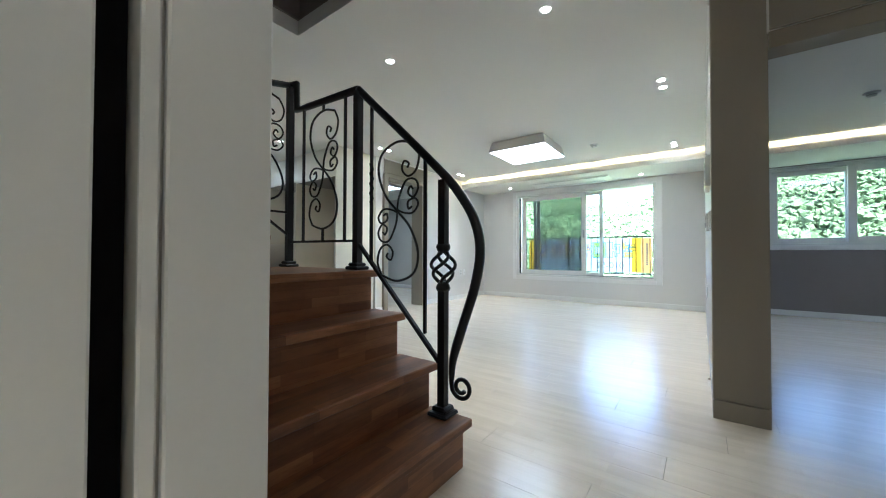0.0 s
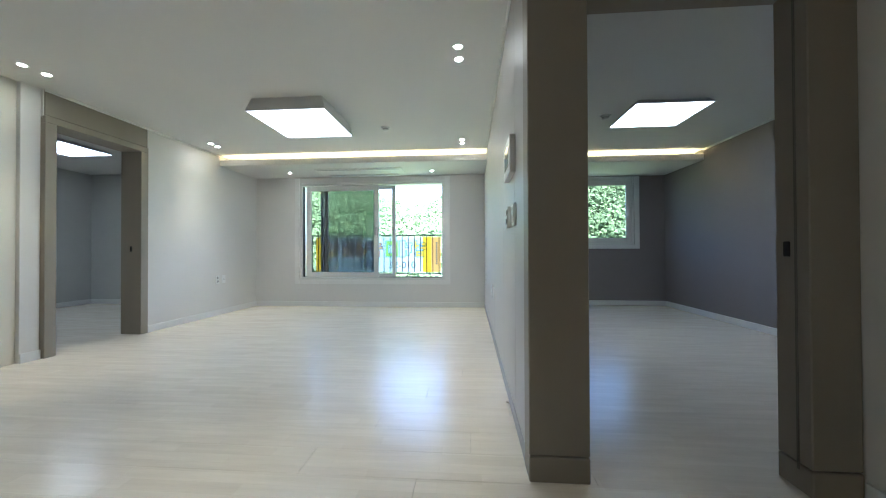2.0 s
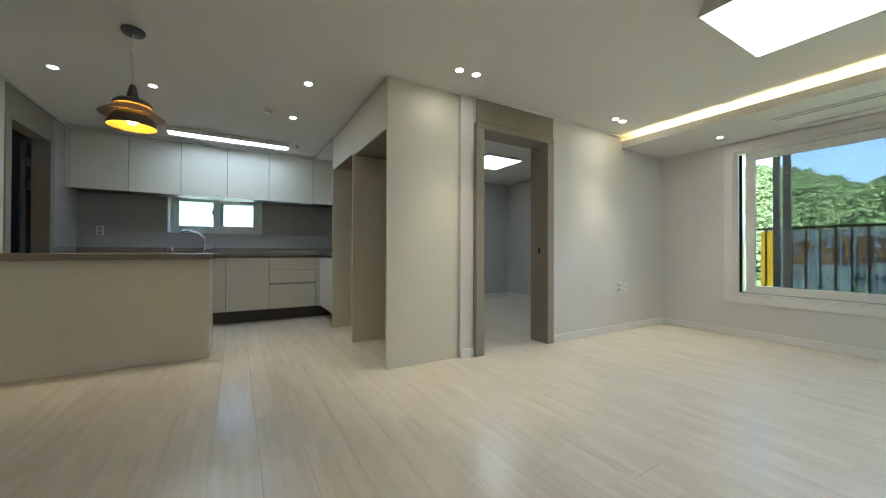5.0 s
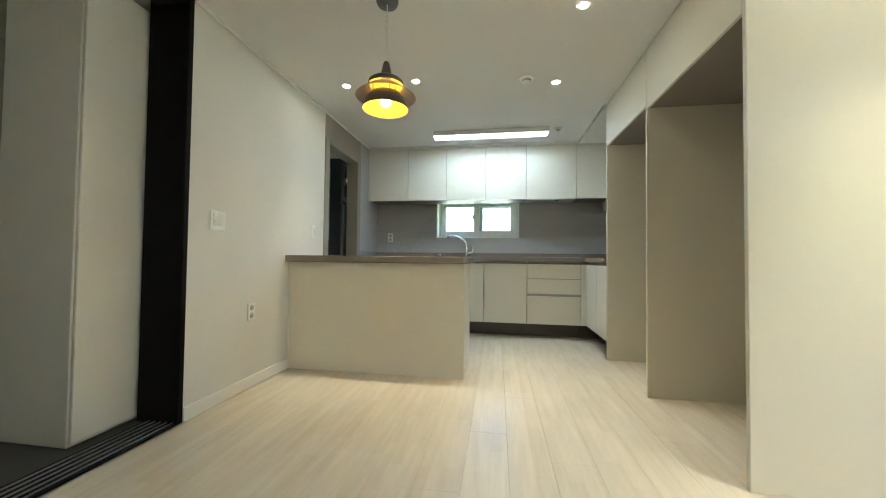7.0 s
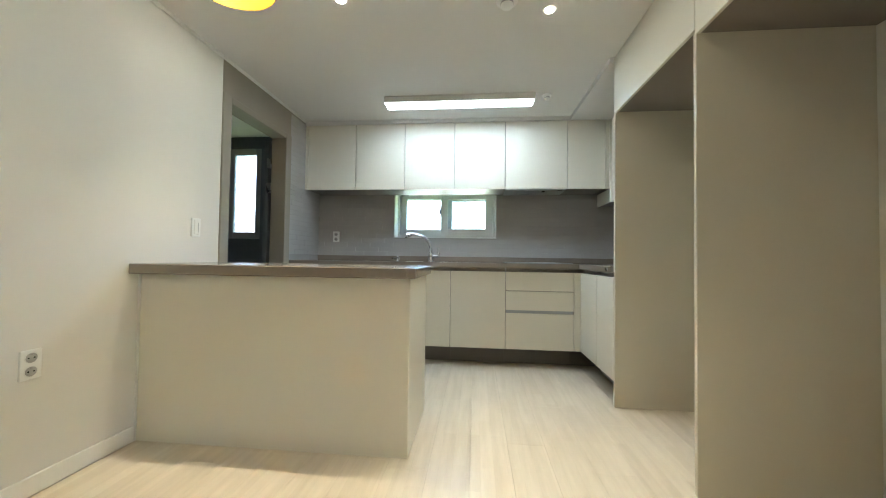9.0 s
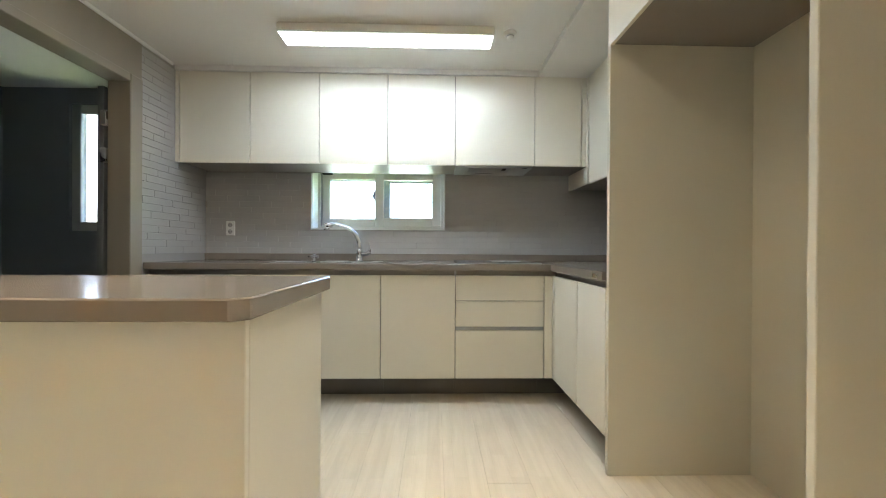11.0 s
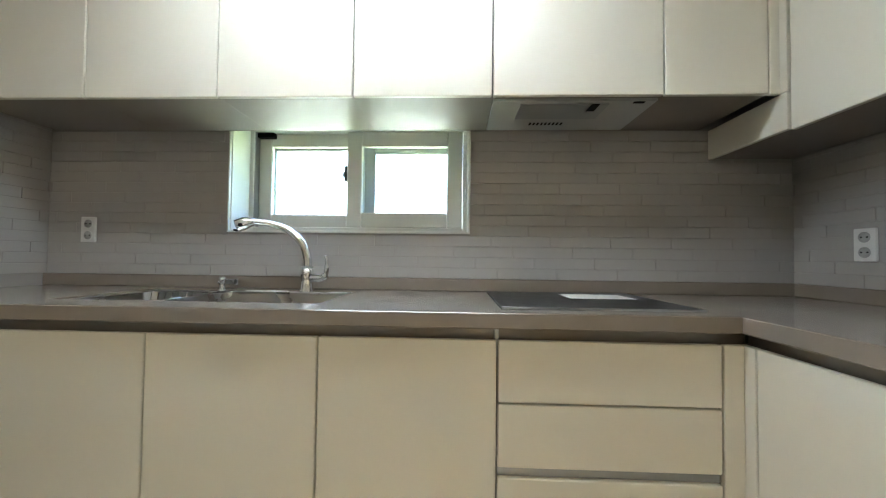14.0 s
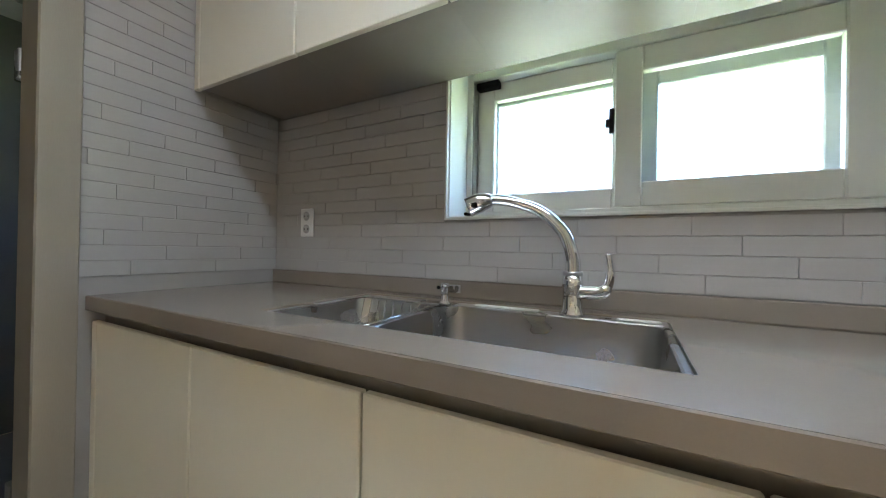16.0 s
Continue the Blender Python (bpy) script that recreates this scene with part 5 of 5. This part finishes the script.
def block_letter(x, z, wdt, hgt, kind, fill, edge):
    """A printed block letter with an outline, rastered into small cells."""
    strokes = {"a": [(0, 0, 0.55, 0.25), (0, 0.75, 0.55, 1), (0, 0, 0.2, 1), (0.75, 0, 1, 1)],
               "b": [(0, 0.35, 1, 0.55), (0.1, 0.7, 0.9, 0.9), (0.4, 0, 0.62, 0.4), (0.4, 0.55, 0.6, 0.95)],
               "c": [(0, 0, 0.6, 0.22), (0, 0.36, 0.6, 0.56), (0, 0.36, 0.2, 0.9), (0.4, 0.5, 0.6, 0.95), (0.75, 0, 0.95, 1)],
               "d": [(0.1, 0, 0.8, 0.18), (0.1, 0, 0.3, 0.36), (0.6, 0, 0.8, 0.36), (0.1, 0.22, 0.8, 0.36), (0.0, 0.5, 0.2, 1), (0.0, 0.66, 0.4, 0.8), (0.45, 0.5, 1, 0.66), (0.6, 0.76, 0.9, 0.9)],
               "e": [(0.0, 0, 0.18, 1), (0.26, 0, 0.44, 1), (0.4, 0.4, 0.7, 0.56), (0.62, 0.1, 0.8, 0.5), (0.62, 0.74, 1, 0.9), (0.8, 0.3, 0.95, 0.9)]}[kind]
    step = 0.0125
    nu, nv = int(wdt / step) + 4, int(hgt / step) + 4
    ink = {(i, j) for i in range(nu) for j in range(nv)
           if any(a <= (i - 1.5) * step / wdt <= c and b <= (j - 1.5) * step / hgt <= d for a, b, c, d in strokes)}
    rim = {(i + p, j + q) for i, j in ink for p in (-1, 0, 1) for q in (-1, 0, 1)} - ink
    for nm, mat, cells in (("letter", fill, ink), ("letter_edge", edge, rim)):
        verts, faces = [], []
        for i, j in sorted(cells):
            u, v, b = x + i * step, z + j * step, len(verts)
            verts += [(u, 6.894, v), (u + step, 6.894, v), (u + step, 6.894, v + step), (u, 6.894, v + step)]
            faces.append([b, b + 1, b + 2, b + 3])
        hang(new(nm, mesh_of(nm, verts, faces, mat)), ban)


for x, kd, f, e in ((1.13, "d", BAN_O, BAN_P), (1.40, "c", BAN_O, BAN_P), (1.66, "e", BAN_O, BAN_P), (1.92, "d", BAN_O, BAN_P),
                    (2.20, "a", BAN_G, BAN_B), (2.45, "e", BANNER, BAN_B), (2.71, "d", BAN_Y, BAN_B)):
    block_letter(x, 0.81, 0.21, 0.27, kd, f, e)
for k in range(11):
    boxes("fine_print", INK, [(3.11, 6.8935, 0.70 + 0.036 * k, 3.145, 6.8945, 0.726 + 0.036 * k)], 0, ban)


def banner_text(words, x, z, size):
    cu = bpy.data.curves.new("number", "FONT")
    cu.body, cu.size, cu.extrude = words, size, 0.001
    cu.align_x = "CENTER"
    cu.materials.append(INK)
    ob = new("number", cu)
    ob.matrix_world = pose(x, 6.892, z, 90, 0, 180)
    ob.parent = ban
    ob.matrix_parent_inverse = Matrix.Translation(ban.location).inverted()


banner_text("-3958", 1.85, 0.63, 0.17)
banner_text("010-52", 2.52, 0.63, 0.17)

# ---- outside ----
structure("ground", EARTH, [(-1500, -1500, -7.5, 1500, 1500, -7.0)], "green ground around the house reaching the horizon", "ground", 0)
structure("balcony_slab", PLASTER, [(0.5, 6.80, 0.30, 3.6, 6.92, 0.44)], "narrow concrete ledge below the balcony railing", "ledge", 0.004)
house = thing("neighbour_house", (-16, 2, -7), "pale low neighbouring house with a teal sheet roof", "house")
boxes("wall", PLASTER, [(-20, -6, -7, -14, 9, 1.2)], 0.01, house)
prism("roof", ROOFG, [(-20.4, -6.4), (-13.6, -6.4), (-13.6, 9.4), (-20.4, 9.4)], 1.2, 1.55, house)
for k in range(4):
    boxes("window", SCREEN, [(-14.01, -4.5 + 3.4 * k, -0.9, -13.97, -3.3 + 3.4 * k, 0.3)], 0.01, house)


def hill_height(x, y):
    far = (x - 3) * 150 / max(y, 20)
    ridge = float(np.interp(far, (-90, -56, -48, -38, -25, -19, -12, -4, 0, 8, 30, 70), (33, 31, 29, 26, 20, 21, 24, 26, 28, 31, 37, 40))) - 2.5
    s = min(1, max(0, (y - 38) / 112))
    return -7 + (ridge + 7) * s ** 0.9 + 2.2 * noise.noise((x * 0.04, y * 0.04, 1.3)) * min(1, 4 * s)


nx_, ny_ = 60, 30
hv = [(-130 + 260 * i / nx_, 36 + 130 * j / ny_, hill_height(-130 + 260 * i / nx_, min(36 + 130 * j / ny_, 150)) - 1.0) for j in range(ny_ + 1) for i in range(nx_ + 1)]
hf = [[j * (nx_ + 1) + i, j * (nx_ + 1) + i + 1, (j + 1) * (nx_ + 1) + i + 1, (j + 1) * (nx_ + 1) + i] for j in range(ny_) for i in range(nx_)]
tagged(new("hillside", mesh_of("hillside", hv, hf, EARTH, True)), "green hillside beyond the window", "hill", kind="structure")
# wooded canopy: lumpy crowns made of many small clumps
rng = np.random.default_rng(4)
ico_v = np.array([(1, 0, 0), (-1, 0, 0), (0, 1, 0), (0, -1, 0), (0, 0, 1), (0, 0, -1)], float)
ico_f = np.array([[a, b, c] if (a + b + c) % 2 else [a, c, b] for a in (0, 1) for b in (2, 3) for c in (4, 5)])
VV, FF, off = [], [], 0
for k in range(4000):
    y = 40 + 112 * rng.uniform(0, 1) ** 0.75
    x = 3 + y * rng.uniform(-0.52, 0.5)
    z = hill_height(x, y)
    big_r = rng.uniform(1.3, 3.0)
    for c in range(44):
        d = rng.normal(size=3)
        d /= np.linalg.norm(d)
        d[2] = abs(d[2])
        p = np.array((x, y, z + big_r * 0.5)) + d * big_r * rng.uniform(0.55, 0.95)
        r = big_r * rng.uniform(0.08, 0.20)
        turn, _ = np.linalg.qr(rng.normal(size=(3, 3)))
        VV.append(p + (ico_v * r * rng.uniform(0.5, 1.5, size=(len(ico_v), 1))) @ turn)
        FF.append(ico_f + off)
        off += len(ico_v)
me = bpy.data.meshes.new("forest")
me.from_pydata(np.concatenate(VV).tolist(), [], np.concatenate(FF).tolist())
me.materials.append(LEAF)
me.update()
tagged(new("forest", me), "dense green summer woodland on the hillside", "woodland", kind="stuff")

# ---- pieces: wall tiles ----
TL, TH = 0.262, 0.0475
full = {}


def tile(parent, axis, u0, u1, z0, z1, at):
    """A tile on a wall; axis: the way it runs; at: the wall's face."""
    key = (axis, round(u1 - u0, 3), round(z1 - z0, 3))
    if key not in full:
        verts, faces = [], []
        l, hgt = key[1], key[2]
        box_into(verts, faces, (-0.006, 0, 0, 0, l, hgt) if axis == "x+" else ((0, -0.006, 0, l, 0, hgt) if axis == "y+" else (0, 0, 0, l, 0.006, hgt)), 0.001)
        full[key] = mesh_of("tile", verts, faces, TILE)
    ob = new("tile", full[key])
    ob.location = (at, u0, z0) if axis == "x+" else (u0, at, z0)
    ob.parent = parent


def tile_wall(parent, axis, a, b, z0, z1, at, holes=()):
    row, z = 0, z0
    while z < z1 - 0.01:
        top = min(z + TH - 0.0011, z1)
        u = a - (0.37 * row % 1.0) * TL
        while u < b:
            spans = [(max(u, a), min(u + TL - 0.0011, b))]
            for h0, h1, hz0, hz1 in holes:
                if top > hz0 and z < hz1:
                    spans = [s for p, q in spans for s in ((p, min(q, h0)), (max(p, h1), q))]
            for p, q in spans:
                if q - p > 0.012:
                    tile(parent, axis, p, q, z, top, at)
            u += TL
        z += TH
        row += 1


tile_wall(wall_kb, "x+", 0.0, 3.37, 0.985, 1.655, XK, [(0.857, 1.973, 1.182, 1.80)])
tile_wall(wall_kl, "y+", XK, -2.602, 0.985, 2.32, 0.0)
tile_wall(wall_kr, "y-", XK, -1.902, 0.985, 1.52, YK)

# ---- pieces: floor planks ----
PL, PW = 1.21, 0.192
planks = {}
row, y = 0, -2.48
while y < 6.56:
    x0, x1 = (-3.24, 5.14) if 0 <= y < 2.2 else ((-3.24, XR) if y < 3.3 else (0.02, XR))
    if y < 0:
        x0 = 2.98
    u = x0 - (0.41 * row % 1.0) * PL
    while u < x1:
        p, q = max(u, x0), min(u + PL - 0.0007, x1)
        if q - p > 0.02:
            key = round(q - p, 3)
            if key not in planks:
                verts, faces = [], []
                box_into(verts, faces, (0, 0, -0.01, key, PW - 0.0007, 0), 0.0004)
                planks[key] = mesh_of("plank", verts, faces, FLOORM)
            ob = new("plank", planks[key])
            ob.location = (p, y, 0)
            ob.parent = floor
        u += PL
    y += PW
    row += 1
